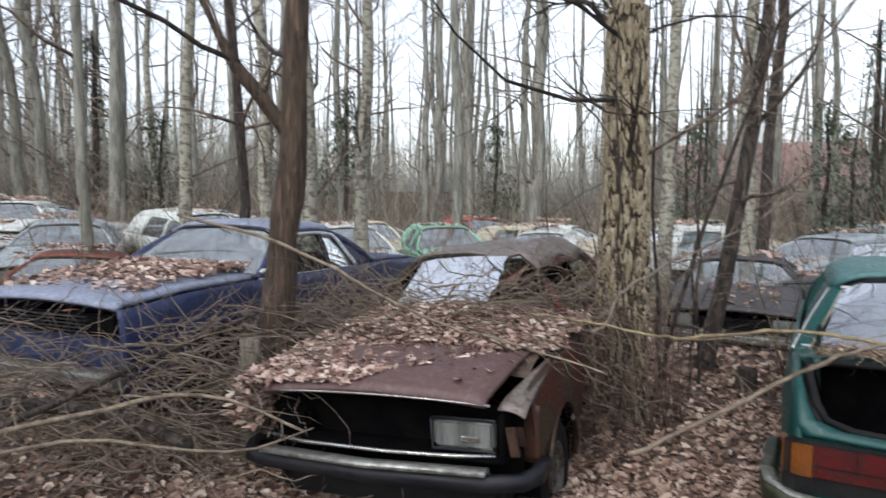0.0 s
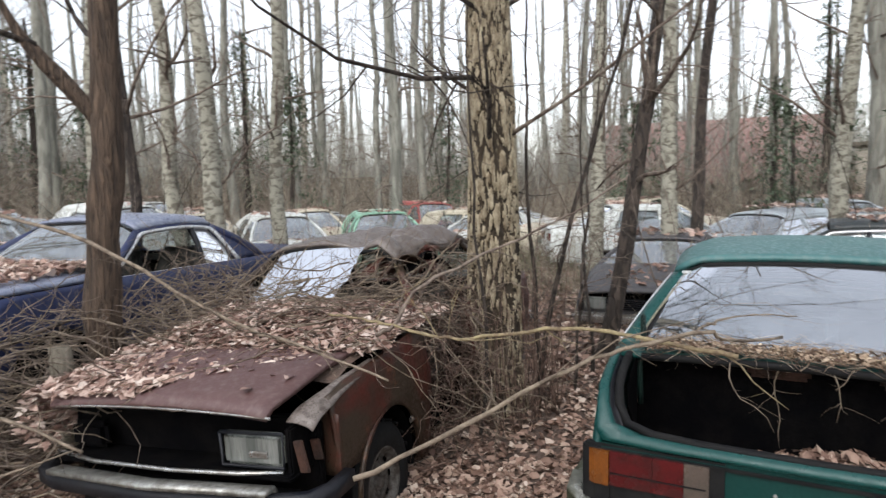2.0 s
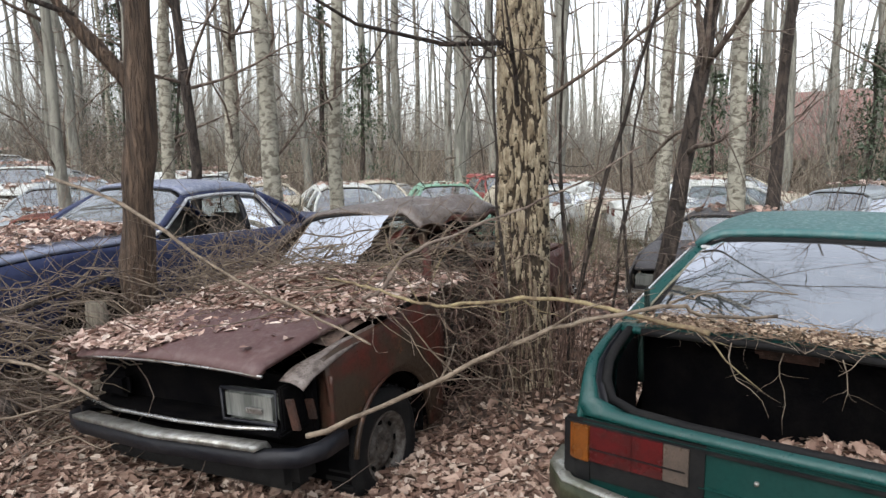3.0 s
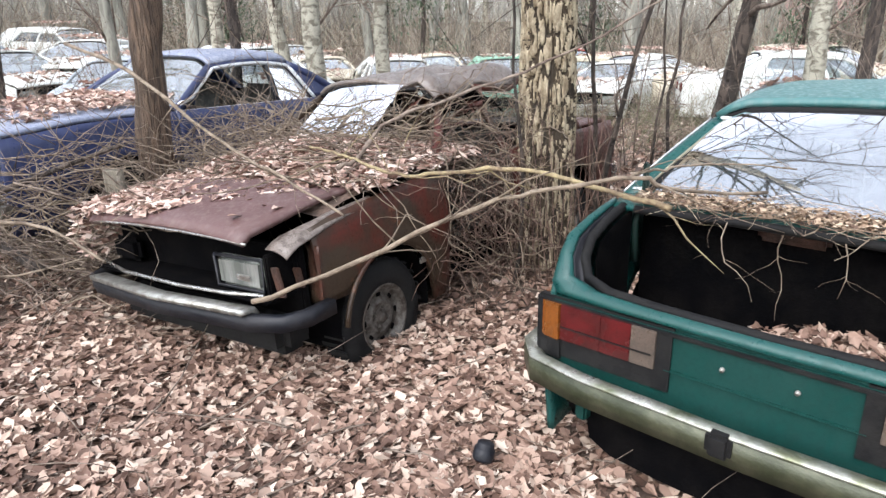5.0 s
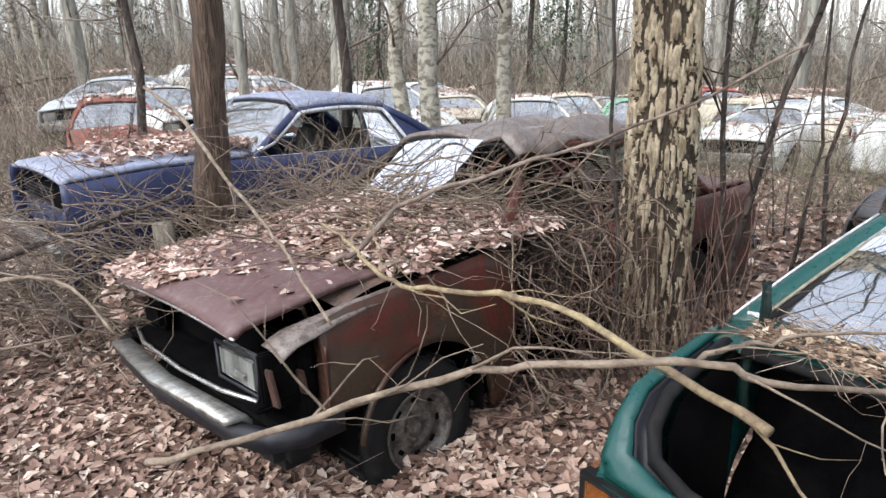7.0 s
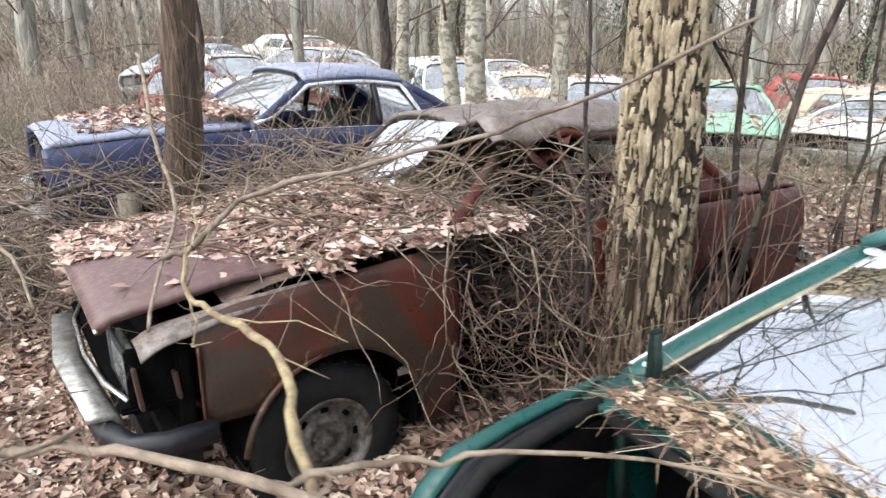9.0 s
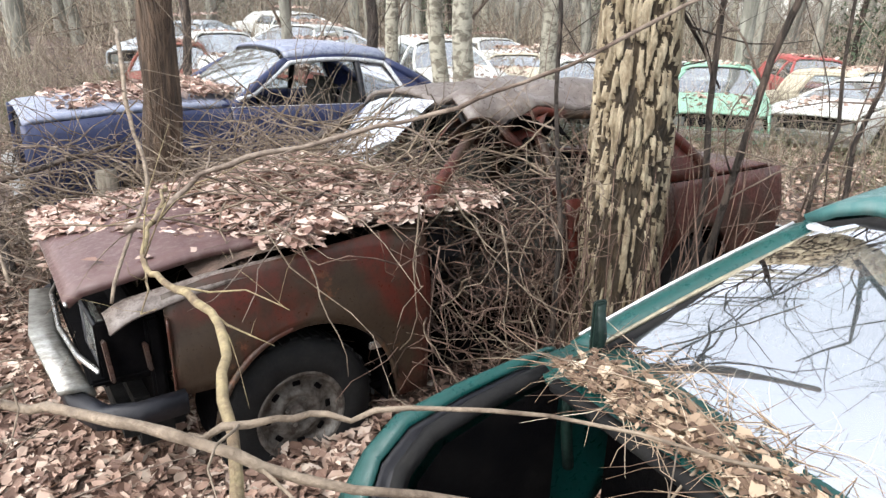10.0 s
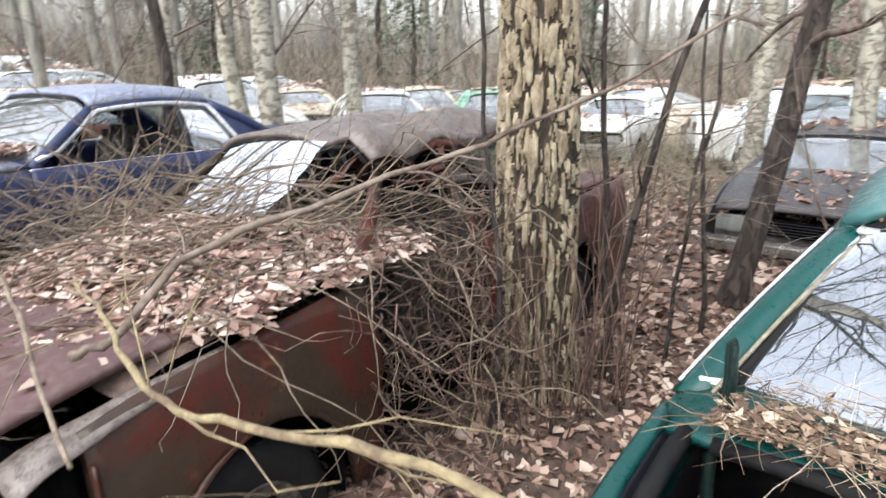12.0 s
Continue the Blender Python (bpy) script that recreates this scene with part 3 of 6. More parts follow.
    part("roof", sheet("roof", roof, lin(0, 1, 18), lin(-1, 1, 21), S.get("roof_paint") or frame_paint), car, solid=0.03, offset=1.0)
    top = lambda u, s: roof(u, s) + Vector((0, 0, -0.012))
    corners = {}
    for s in (1, -1):
        fb, rb = dent(Vector((S["cowl"] - 0.02, s * bw, zc - 0.03))), dent(Vector((S["deck"] + 0.02, s * bw, zd - 0.03)))
        ft, rt = top(0, s), top(1, s)
        corners[s] = (fb, ft, rt, rb)
        curve = lambda a, b, k: [a.lerp(b, t) + Vector((0, s * 0.025, 0.02)) * math.sin(math.pi * t) * k for t in lin(0, 1, 7)]
        part("front_pillar", tube("front_pillar", curve(fb, ft, 1), 0.032, frame_paint, 8), car)
        part("rear_pillar", tube("rear_pillar", curve(rb, rt, S["post_bow"]), S["rear_post"], frame_paint, 8), car)
        part("roof_rail", tube("roof_rail", [top(u, s) for u in lin(0, 1, 12)], 0.026, frame_paint, 8), car)
        xb = S["doors"][1]
        ub = min(0.95, max(0.05, (xb - S["roof_f"]) / (S["roof_r"] - S["roof_f"])))
        pb = Vector((xb, s * bw, belt(xb)))
        part("centre_pillar", tube("centre_pillar", curve(dent(pb), top(ub, s), 0.6), 0.028, M["plastic"] if S["trim"] else frame_paint, 8), car)
        # quarter panel that fills behind the rear side window
        xq = S["doors"][2]
        uq = min(0.97, max(0.1, (xq + 0.18 - S["roof_f"]) / (S["roof_r"] - S["roof_f"])))
        q0, q1 = dent(Vector((xq, s * bw, belt(xq)))), top(uq, s)
        me = sheet("quarter_pillar", lambda a, b: q0.lerp(q1, b).lerp(rb.lerp(rt, b), a) + Vector((0, s * 0.02 * math.sin(math.pi * b), 0)), lin(0, 1, 6), lin(0, 1, 8), frame_paint)
        part("quarter_pillar", me, car, solid=0.03, offset=0.0)
        if S["windows"]:
            b0 = Vector((xb - 0.02, s * bw, belt(xb)))
            for k, (a0, a1, c0, c1) in enumerate(((fb + Vector((-0.05, 0, 0)), ft + Vector((-0.03, 0, 0)), b0 + Vector((0.05, 0, 0)), top(ub, s)), (b0, top(ub, s), q0, q1))):
                if ("window", s, k) in S["skip"] or a0.x - c0.x < 0.12:
                    continue
                part("side_window", sheet("side_window", lambda a, b: a0.lerp(a1, b).lerp(c0.lerp(c1, b), a) + Vector((0, s * 0.018 * math.sin(math.pi * b), -0.01)), lin(0, 1, 5), lin(0, 1, 6), M[S["side_glass"]]), car)
        if S["trim"]:
            rail = [fb + Vector((-0.03, 0.012 * s, 0.05))] + [fb.lerp(ft, t) + Vector((-0.035, 0.03 * s, 0.0)) for t in (0.3, 0.7, 0.95)] + [top(u, s) + Vector((0, 0.028 * s, -0.012)) for u in lin(0.04, uq, 7)] + [q1.lerp(q0, t) + Vector((0, 0.04 * s, 0)) for t in (0.15, 0.5, 0.85, 1.0)]
            part("window_trim", tube("window_trim", rail, 0.018, M[S["trim"]], 6), car)
    fl, fr = corners[1], corners[-1]

    def pane(a, b, c, d, bulge):
        """From the lower corners a, c to the roof's edge over b, d."""
        end = 0 if b is fl[1] else 1

        def at(u, v):
            lower = a.lerp(c, u) + bulge * math.sin(math.pi * u)
            upper = roof(end, 0.97 * (1 - 2 * u)) + Vector((0.006 if end == 0 else -0.006, 0, -0.006))
            return lower.lerp(upper, v) + bulge * 0.4 * math.sin(math.pi * v)
        return at
    if ("windshield",) not in S["skip"]:
        part("windshield", sheet("windshield", pane(fl[0], fl[1], fr[0], fr[1], Vector((0.05, 0, 0.012))), lin(0, 1, 12), lin(0.03, 0.99, 8), M[S["glass"]]), car)
    back = M["bright_glass"] if S["trunk_open"] else M[S["glass"]]
    part("rear_window", sheet("rear_window", pane(fl[3], fl[2], fr[3], fr[2], Vector((-0.05, 0, 0.012))), lin(0, 1, 12), lin(0.03, 0.97, 8), back), car)
    part("windshield_seal", tube("windshield_seal", [pane(fl[0], fl[1], fr[0], fr[1], Vector((0.055, 0, 0.016)))(u, 0.985) for u in lin(0, 1, 10)], 0.013, M["rubber"], 6), car)
    part("rear_window_seal", tube("rear_window_seal", [pane(fl[3], fl[2], fr[3], fr[2], Vector((-0.055, 0, 0.016)))(u, 0.985) for u in lin(0, 1, 10)], 0.013, M["rubber"], 6), car)
    part("cowl", sheet("cowl", lambda u, v: dent(Vector((S["cowl"] - 0.06 + 0.12 * u, v * bw, zc - 0.02 + 0.03 * (1 - v * v)))), lin(0, 1, 3), lin(-1, 1, 9), paint), car, solid=0.02)
    part("parcel_shelf", block("parcel_shelf", (0.5, bw * 2 - 0.1, 0.03), M["cavity"], (S["deck"] + 0.28, 0, zd - 0.06)), car)
    if S["seats"] and detail > 0:
        for y in (0.36, -0.36):
            seat = part("front_seat", block("front_seat", (0.5, 0.5, 0.16), M["seat"], (-1.35, y, 0.48), 0.05), car)
            part("seat_back", block("seat_back", (0.14, 0.48, 0.58), M["seat"], (-1.66, y, 0.80), 0.05, pose(0, 0, 0, 0, -14, 0)), seat)
        part("rear_bench", block("rear_bench", (0.16, 1.2, 0.52), M["seat"], (S["deck"] + 0.42, 0, 0.72), 0.05, pose(0, 0, 0, 0, -16, 0)), car)
        part("dashboard", block("dashboard", (0.26, bw * 2 - 0.12, 0.16), M["plastic"], (S["cowl"] - 0.24, 0, 0.80), 0.05), car)
        part("steering_wheel", tube("steering_wheel", [Vector((S["cowl"] - 0.46 + 0.1 * math.sin(a), 0.36 + 0.18 * math.cos(a), 0.84 + 0.15 * math.sin(a))) for a in lin(0, 2 * math.pi, 20)], 0.013, M["rubber"], 6), car)
    # front end
    if "front" not in S["skip"]:
        zf = belt(xf)
        face = part("grille", block("grille", (0.04, S["w"] - 0.75, 0.14), M["cavity"], (xf - 0.06, 0, zf - 0.12)), car)
        for k in range(5):
            part("grille_bar", block("grille_bar", (0.02, S["w"] - 0.76, 0.010), M["plastic"], (xf - 0.035, 0, zf - 0.17 + 0.025 * k), 0.003), face)
        part("front_panel", block("front_panel", (0.05, S["w"] - 0.25, 0.26), paint, (xf - 0.10, 0, zf - 0.28)), car)
        for s in (1, -1):
            part("headlight", block("headlight", (0.06, 0.28, 0.15), M[S["light"]], (xf - 0.055, s * (hw - 0.28), zf - 0.12), 0.02), car)
        front_bumper = part("front_bumper", block("front_bumper", (0.11, S["w"] - 0.02, 0.12), M[S["bumper"]], (xf + 0.04, 0, 0.44), 0.035), car)
    if not S["trunk_open"]:
        zb = belt(xr)
        part("tail_panel", block("tail_panel", (0.05, S["w"] - 0.22, zb - 0.32), paint, (xr + 0.03, 0, (zb + 0.30) / 2), 0.02), car)
        for s in (1, -1):
            part("tail_light", block("tail_light", (0.05, 0.36, 0.15), M["redlens"], (xr - 0.005, s * (hw - 0.30), zb - 0.15), 0.015), car)
        part("rear_bumper", block("rear_bumper", (0.11, S["w"] - 0.02, 0.12), M[S["bumper"]], (xr - 0.04, 0, 0.44), 0.035), car)
    return car


def crush(p):
    """The roof's corner over the driver is stove in and torn."""
    if p.z > 1.0:
        k = max(0.0, 1 - math.hypot((p.x + 1.25) / 0.75, (p.y - 0.60) / 0.60))
        p = p + Vector((-0.05 * k, -0.14 * k, -0.05 * k))
        r = max(0.0, 1 - math.hypot((p.x + 1.5) / 0.9, (p.y - 0.45) / 0.7))
        p.z += r * (0.15 * noise.noise(p * 5) + 0.07 * noise.noise(p * 13)) + 0.012 * noise.noise(p * 4)
    return p


def bearing(fx, fy):
    return math.degrees(math.atan2(fy, fx))


def sweep_bar(name, path, profile, mat):
    """Carry a (out, up) section along a path that lies flat; out is to the path's right."""
    pts = [Vector(p) for p in path]
    verts, n = [], len(profile)
    for i, p in enumerate(pts):
        d = (pts[min(i + 1, len(pts) - 1)] - pts[max(i - 1, 0)]).normalized()
        out = Vector((d.y, -d.x, 0)).normalized()
        verts += [p + out * o + Vector((0, 0, u)) for o, u in profile]
    faces = [(i * n + k, i * n + (k + 1) % n, (i + 1) * n + (k + 1) % n, (i + 1) * n + k) for i in range(len(pts) - 1) for k in range(n)]
    faces += [tuple(reversed(range(n))), tuple((len(pts) - 1) * n + k for k in range(n))]
    return mesh_of(name, verts, faces, mat)


def bar_section(deep, high, r=0.3):
    return [(-deep, -high * 0.5), (deep * (1 - r), -high * 0.5), (deep, -high * 0.28), (deep, high * 0.28), (deep * (1 - r), high * 0.5), (-deep, high * 0.5)]


BF = (-0.375, -0.927)
brown_car = make_car((-0.063, 4.00), bearing(*BF), M["brown"], "rusting brown saloon buried under leaves and fallen branches", dict(fo=0.765, fender_f=0.47, ro=1.05, cowl=-0.56, roof_f=-1.10, roof_r=-2.22, deck=-2.78, inset=0.125, arch_x=-0.04, r=0.33, hub_z=0.26, arch_z=0.285, arch_r=0.385, doors=(-0.60, -1.45, -2.30), hood=(0.055, M["maroon"]), skip=("front_door_l", "front", ("window", 1, 0), ("window", 1, 1), ("windshield",)), dent=crush, nose_low=0.50, h=1.50, rw=0.58, roof_paint=M["roof_brown"],
                                                                                     belt=[(-4, 0.92), (-2.6, 0.95), (-0.5, 0.985), (0.3, 0.915), (0.8, 0.80)]), z=-0.145, tilt=(3.2, 0))


def brown_front(car):
    """The gutted nose: one lamp left, a bent hood lip, a bumper with rubber ends."""
    path = [(0.44, -0.845, 0.50), (0.60, -0.84, 0.495), (0.70, -0.79, 0.495), (0.755, -0.64, 0.495), (0.80, 0, 0.495), (0.755, 0.64, 0.495), (0.70, 0.79, 0.495), (0.60, 0.84, 0.495), (0.44, 0.845, 0.50)]
    path = path[::-1]
    bumper = part("front_bumper", sweep_bar("front_bumper", path, bar_section(0.036, 0.072, 0.5), M["plastic"]), car, "dark front bumper with rubber ends")
    part("chrome_blade", sweep_bar("chrome_blade", path[3:6], [(-0.06, 0.05), (0.02, 0.04), (0.050, -0.02), (0.056, 0.03), (0.030, 0.066), (-0.06, 0.074)], M["alloy"]), bumper, "dull chrome face of the bumper")
    # black block for the valance and the painted-in shade beneath the bumper
    part("valance", block("valance", (0.22, 1.36, 0.20), M["rubber"], (0.52, 0, 0.35), 0.05), car)
    part("grille_strip", tube("grille_strip", [(0.66, -0.74, 0.60), (0.735, -0.4, 0.60), (0.75, 0.1, 0.60), (0.725, 0.45, 0.60), (0.68, 0.66, 0.60)], 0.011, M["chrome"], 6), car, "thin bright strip under the missing grille")
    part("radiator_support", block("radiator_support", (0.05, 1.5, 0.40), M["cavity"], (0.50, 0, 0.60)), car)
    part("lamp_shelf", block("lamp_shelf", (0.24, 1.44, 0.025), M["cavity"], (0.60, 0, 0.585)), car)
    lamp = part("headlight", block("headlight", (0.06, 0.33, 0.155), M["lamp"], (0.645, 0.495, 0.69), 0.022), car, "clouded rectangular glass headlight")
    part("lamp_frame", tube("lamp_frame", [(0.674, 0.328, 0.768), (0.668, 0.66, 0.768), (0.668, 0.66, 0.612), (0.674, 0.328, 0.612), (0.674, 0.328, 0.768)], 0.009, M["plastic"], 6), lamp)
    part("reflector_ridge", block("reflector_ridge", (0.012, 0.10, 0.03), M["chrome"], (0.682, 0.535, 0.675), 0.005), lamp)
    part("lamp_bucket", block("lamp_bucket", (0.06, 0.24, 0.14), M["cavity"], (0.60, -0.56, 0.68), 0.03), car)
    lip = [(0.745, y, 0.866 + 0.022 * (1 - (y / 0.7) ** 2)) for y in lin(-0.60, 0.665, 12)]
    part("hood_lip", tube("hood_lip", lip, 0.007, M["chrome"], 6), car, "bright lip along the hood's front edge")
    # the fender's crown: peeled paint, with the top's sheen put into its pale colour
    def crown_at(x, v):
        inner = 0.775 - 0.13 * max(0.0, min(1.0, x / 0.75)) ** 1.5
        y = inner + (0.815 - 0.03 * max(0, (x - 0.5) / 0.3) ** 2 - inner) * v
        z = along([(-0.5, 0.988), (0.3, 0.908), (0.8, 0.808)], x) + 0.010 - 0.035 * v ** 3 - 0.05 * max(0, (x - 0.54) / 0.14) ** 2
        return Vector((x, y, z + 0.004 * noise.noise(Vector((x * 14, y * 14, 0)))))
    crown = sheet("fender_crown", crown_at, lin(0.02, 0.645, 18), lin(0, 1, 8), M["peeled_sheen"])
    part("fender_crown", crown, car, "pale crown of the fender, peeled and with its sheen painted in", solid=0.008, offset=1.0)
    nose = sheet("fender_nose", lambda v, z: Vector((0.472 - 0.02 * v, 0.835 - 0.11 * v - 0.03 * (0.8 - z), z)), lin(0, 1, 5), lin(0.50, 0.80, 8), M["brown"])
    part("fender_nose", nose, car, "folded front edge of the fender", solid=0.008)
    part("socket_wall", block("socket_wall", (0.24, 0.03, 0.24), M["cavity"], (0.56, 0.695, 0.68), 0.008), car)
    for x, z, tall in ((0.655, 0.67, 0.15), (0.53, 0.655, 0.10)):
        part("socket_bracket", block("socket_bracket", (0.014, 0.05, tall), M["rusty"], (x, 0.745, z), 0.004, pose(0, 0, 0, 8, 4, 0)), car, "rusty bracket in the empty lamp socket")
    arch = [(-0.04 + 0.388 * math.cos(a), 0.842, 0.285 + 0.388 * math.sin(a)) for a in lin(0.15, math.pi - 0.1, 20)]
    part("wheel_arch_lip", tube("wheel_arch_lip", arch, 0.014, M["brown"], 6), car)
    part("side_strip", block("side_strip", (0.24, 0.012, 0.035), M["chrome"], (-0.42, 0.838, 0.50), 0.004), car)
    # what is left of the laminated windshield, hanging from the roof on the far side
    fb, ft = Vector((-0.58, -0.66, 0.97)), crush(Vector((-1.10, -0.50, 1.43)))
    gb, gt = Vector((-0.46, 0.40, 1.00)), crush(Vector((-1.06, 0.36, 1.44)))

    def pane(u, v):
        u2 = u * (0.82 + 0.18 * v + 0.05 * noise.noise(Vector((v * 6, 1, 1))))
        return fb.lerp(ft, v).lerp(gb.lerp(gt, v), u2) + Vector((0.03, 0, 0.02)) * math.sin(math.pi * u2)
    part("windshield", sheet("windshield", pane, lin(0.06, 0.94, 12), lin(0.26, 0.98, 8), M["glass"]), car, "cracked remains of the windshield")
    # torn roof skin hanging over the cabin
    for k in range(7):
        x, y = random.uniform(-1.7, -1.1), random.uniform(0.15, 0.55)
        a = random.uniform(0, 6)
        flap = sheet("torn_panel", lambda u, v: Vector((x + 0.16 * u * math.cos(a) - 0.1 * v * math.sin(a), y + 0.16 * u * math.sin(a) + 0.1 * v * math.cos(a), 1.34 - 0.10 * u * u - 0.04 * v + 0.03 * noise.noise(Vector((u * 3, v * 3, k))))), lin(-1, 1, 7), lin(-1, 1, 6), M["cavity" if k % 2 else "brown"])
        part("torn_panel", flap, car, solid=0.006)


GF = (math.sin(radians(30)), math.cos(radians(30)))
green_car = make_car((2.25 + 3.65 * GF[0], 2.51 + 3.65 * GF[1]), bearing(*GF), M["teal"], "teal saloon with its trunk lid missing and leaves on the sill",
                     dict(wb=2.6, ro=1.05, trunk="none", trunk_open=True, deck=-3.03, roof_r=-2.47, roof_f=-1.15, h=1.465, rw=0.645, bumper="mossy", w=1.70, bulkhead="cavity", rear_post=0.02, post_bow=0.2, roof_paint=M["teal_sky_sheen"], doors=(-0.48, -1.40, -2.30), nose_low=0.3,
                          belt=[(-3.65, 0.80), (-3.59, 0.93), (-3.5, 1.0), (-3.0, 1.05), (-0.5, 1.0), (0.3, 0.9), (0.8, 0.78)]), z=-0.12)


def green_rear(car):
    """The open trunk: shoulders, black rim seal, tub, lights, hinges and bumper."""
    half_out = [(-3.06, 0.812, 1.05), (-3.2, 0.806, 1.04), (-3.35, 0.797, 1.02), (-3.5, 0.783, 0.995), (-3.57, 0.775, 0.94), (-3.63, 0.768, 0.85), (-3.645, 0.735, 0.815), (-3.655, 0.5, 0.81), (-3.66, 0.0, 0.81)]
    half_in = [(-3.15, 0.782, 1.054), (-3.22, 0.780, 1.044), (-3.35, 0.772, 1.022), (-3.485, 0.757, 0.992), (-3.555, 0.738, 0.938), (-3.60, 0.70, 0.872), (-3.618, 0.58, 0.838), (-3.628, 0.35, 0.83), (-3.632, 0.0, 0.828)]
    half_lip = [(-3.15, 0.738, 1.040), (-3.21, 0.738, 1.030), (-3.33, 0.731, 1.007), (-3.455, 0.717, 0.975), (-3.525, 0.696, 0.922), (-3.57, 0.655, 0.862), (-3.595, 0.55, 0.836), (-3.605, 0.35, 0.828), (-3.608, 0.0, 0.825)]
    mirror = lambda pts: [Vector(p) for p in pts] + [Vector((p[0], -p[1], p[2])) for p in reversed(pts[:-1])]
    out, inn, lip = mirror(half_out), mirror(half_in), mirror(half_lip)
    n = len(out)
    idx = list(range(n))
    part("trunk_shoulder", sheet("trunk_shoulder", lambda i, v: out[i].lerp(inn[i], v) + Vector((0, 0, 0.012 * math.sin(math.pi * v))), idx, lin(0, 1, 5), M["teal"]), car, solid=0.012)
    part("trunk_gutter", sheet("trunk_gutter", lambda i, v: inn[i].lerp(lip[i], v) + Vector((0, 0, -0.004 - 0.016 * math.sin(math.pi * v))), idx, lin(0, 1, 8), M["plastic"]), car, "black rain gutter inside the trunk edge", solid=0.008)
    part("trunk_seal", tube("trunk_seal", [p + Vector((0, 0, 0.010)) for p in lip], 0.020, M["rubber"], 8), car, "black rubber seal round the trunk opening")
    inn = lip
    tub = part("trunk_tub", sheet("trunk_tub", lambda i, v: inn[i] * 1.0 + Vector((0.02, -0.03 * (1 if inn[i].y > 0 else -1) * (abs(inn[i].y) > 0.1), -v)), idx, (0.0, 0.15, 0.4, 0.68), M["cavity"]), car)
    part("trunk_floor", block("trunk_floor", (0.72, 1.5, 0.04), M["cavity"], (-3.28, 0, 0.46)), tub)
    part("deck_panel", sheet("deck_panel", lambda x, y: Vector((x, y, 1.065 + 0.02 * (1 - (y / 0.8) ** 2) + (x + 3.1) * 0.15)), lin(-3.17, -2.96, 5), lin(-0.79, 0.79, 13), M["teal"]), car, solid=0.02, offset=1.0)
    part("deck_lip", tube("deck_lip", [(-3.165, y, 1.045 + 0.02 * (1 - (y / 0.8) ** 2)) for y in lin(-0.68, 0.68, 11)], 0.018, M["rubber"], 8), car)
    tail = part("tail_panel", block("tail_panel", (0.05, 1.5, 0.40), M["teal_dark"], (-3.64, 0, 0.61), 0.012), car)
    part("recess_frame", block("recess_frame", (0.012, 0.66, 0.015), M["rubber"], (-3.672, 0, 0.79), 0.003), tail)
    part("tail_crease", block("tail_crease", (0.016, 0.60, 0.010), M["teal_dark"], (-3.668, 0, 0.655), 0.004), tail)
    for y in (0.11, -0.11):
        bolt = lathe("plate_bolt", [(0.0, -0.012), (0.008, -0.010), (0.009, 0.0)], M["alloy"], 12)
        o = part("plate_bolt", bolt, tail, "small bright plate bolt")
        o.location, o.rotation_euler = (-3.668, y, 0.72), (0, 0, -math.pi / 2)
    for s in (1, -1):
        light = part("tail_light", block("tail_light", (0.05, 0.55, 0.245), M["rubber"], (-3.648, s * 0.54, 0.685), 0.012), car, "amber, red and clouded tail light")
        for name, y0, y1, mat in (("reversing_lens", 0.33, 0.42, "clearlens"), ("brake_lens", 0.4205, 0.535, "redlens"), ("tail_lens", 0.5355, 0.702, "redlens")):
            part(name, block(name, (0.03, y1 - y0, 0.14), M[mat], (-3.668, s * (y0 + y1) / 2, 0.718), 0.002), light)
        part("lens_rib", block("lens_rib", (0.006, 0.36, 0.006), M["rubber"], (-3.685, s * 0.52, 0.70), 0.002), light)
        wrap = [(-3.682, s * 0.703), (-3.676, s * 0.76), (-3.655, s * 0.798), (-3.62, s * 0.815), (-3.56, s * 0.82)]
        part("signal_lens", sheet("signal_lens", lambda i, z: Vector((wrap[i][0], wrap[i][1], z)), range(5), (0.648, 0.70, 0.788), M["amber"], False), light, "amber wrap-round lens", solid=0.02, offset=0.0)
        part("lens_skirt", sheet("lens_skirt", lambda i, z: Vector((wrap[i][0] + 0.006, wrap[i][1] - s * 0.002, z)), range(5), (0.565, 0.60, 0.646), M["rubber"], False), light, solid=0.012, offset=0.0)
        # spent hinge arms of the lid
        hinge = [(-3.09, s * 0.70, 0.80), (-3.105, s * 0.70, 0.90), (-3.11, s * 0.70, 0.98), (-3.09, s * 0.70, 1.04), (-3.045, s * 0.70, 1.085), (-3.03, s * 0.70, 1.13), (-3.045, s * 0.70, 1.215)]
        arm = part("lid_hinge", tube("lid_hinge", hinge, [0.014, 0.014, 0.014, 0.014, 0.014, 0.014, 0.013], M["hinge"], 8), car, "bare green hinge arm of the missing lid")
        part("hinge_plate", block("hinge_plate", (0.036, 0.012, 0.12), M["hinge"], (-3.044, s * 0.70, 1.165), 0.004), arm)
        foot, head = Vector((-3.01, s * 0.795, 1.052)), Vector((-2.47, s * 0.628, 1.342))
        edge = lambda t, k, up: foot.lerp(head, t) + Vector((-0.02 * up, s * (0.005 * math.sin(math.pi * t) + k), 0.005 * math.sin(math.pi * t) + 0.02 * up))
        part("pillar_panel", sheet("pillar_panel", lambda t, v: edge(t, 0.028 - 0.085 * v, 0.25 + 0.75 * math.sin(math.pi * v)), lin(0, 1, 12), lin(0, 1, 6), M["teal"]), car, "broad teal rear pillar", solid=0.006, offset=0.0)
        part("window_strip", tube("window_strip", [edge(t, -0.052, 0.9) for t in lin(0.03, 0.98, 10)], 0.006, M["dull_strip"], 6), car, "thin bright strip beside the rear window")
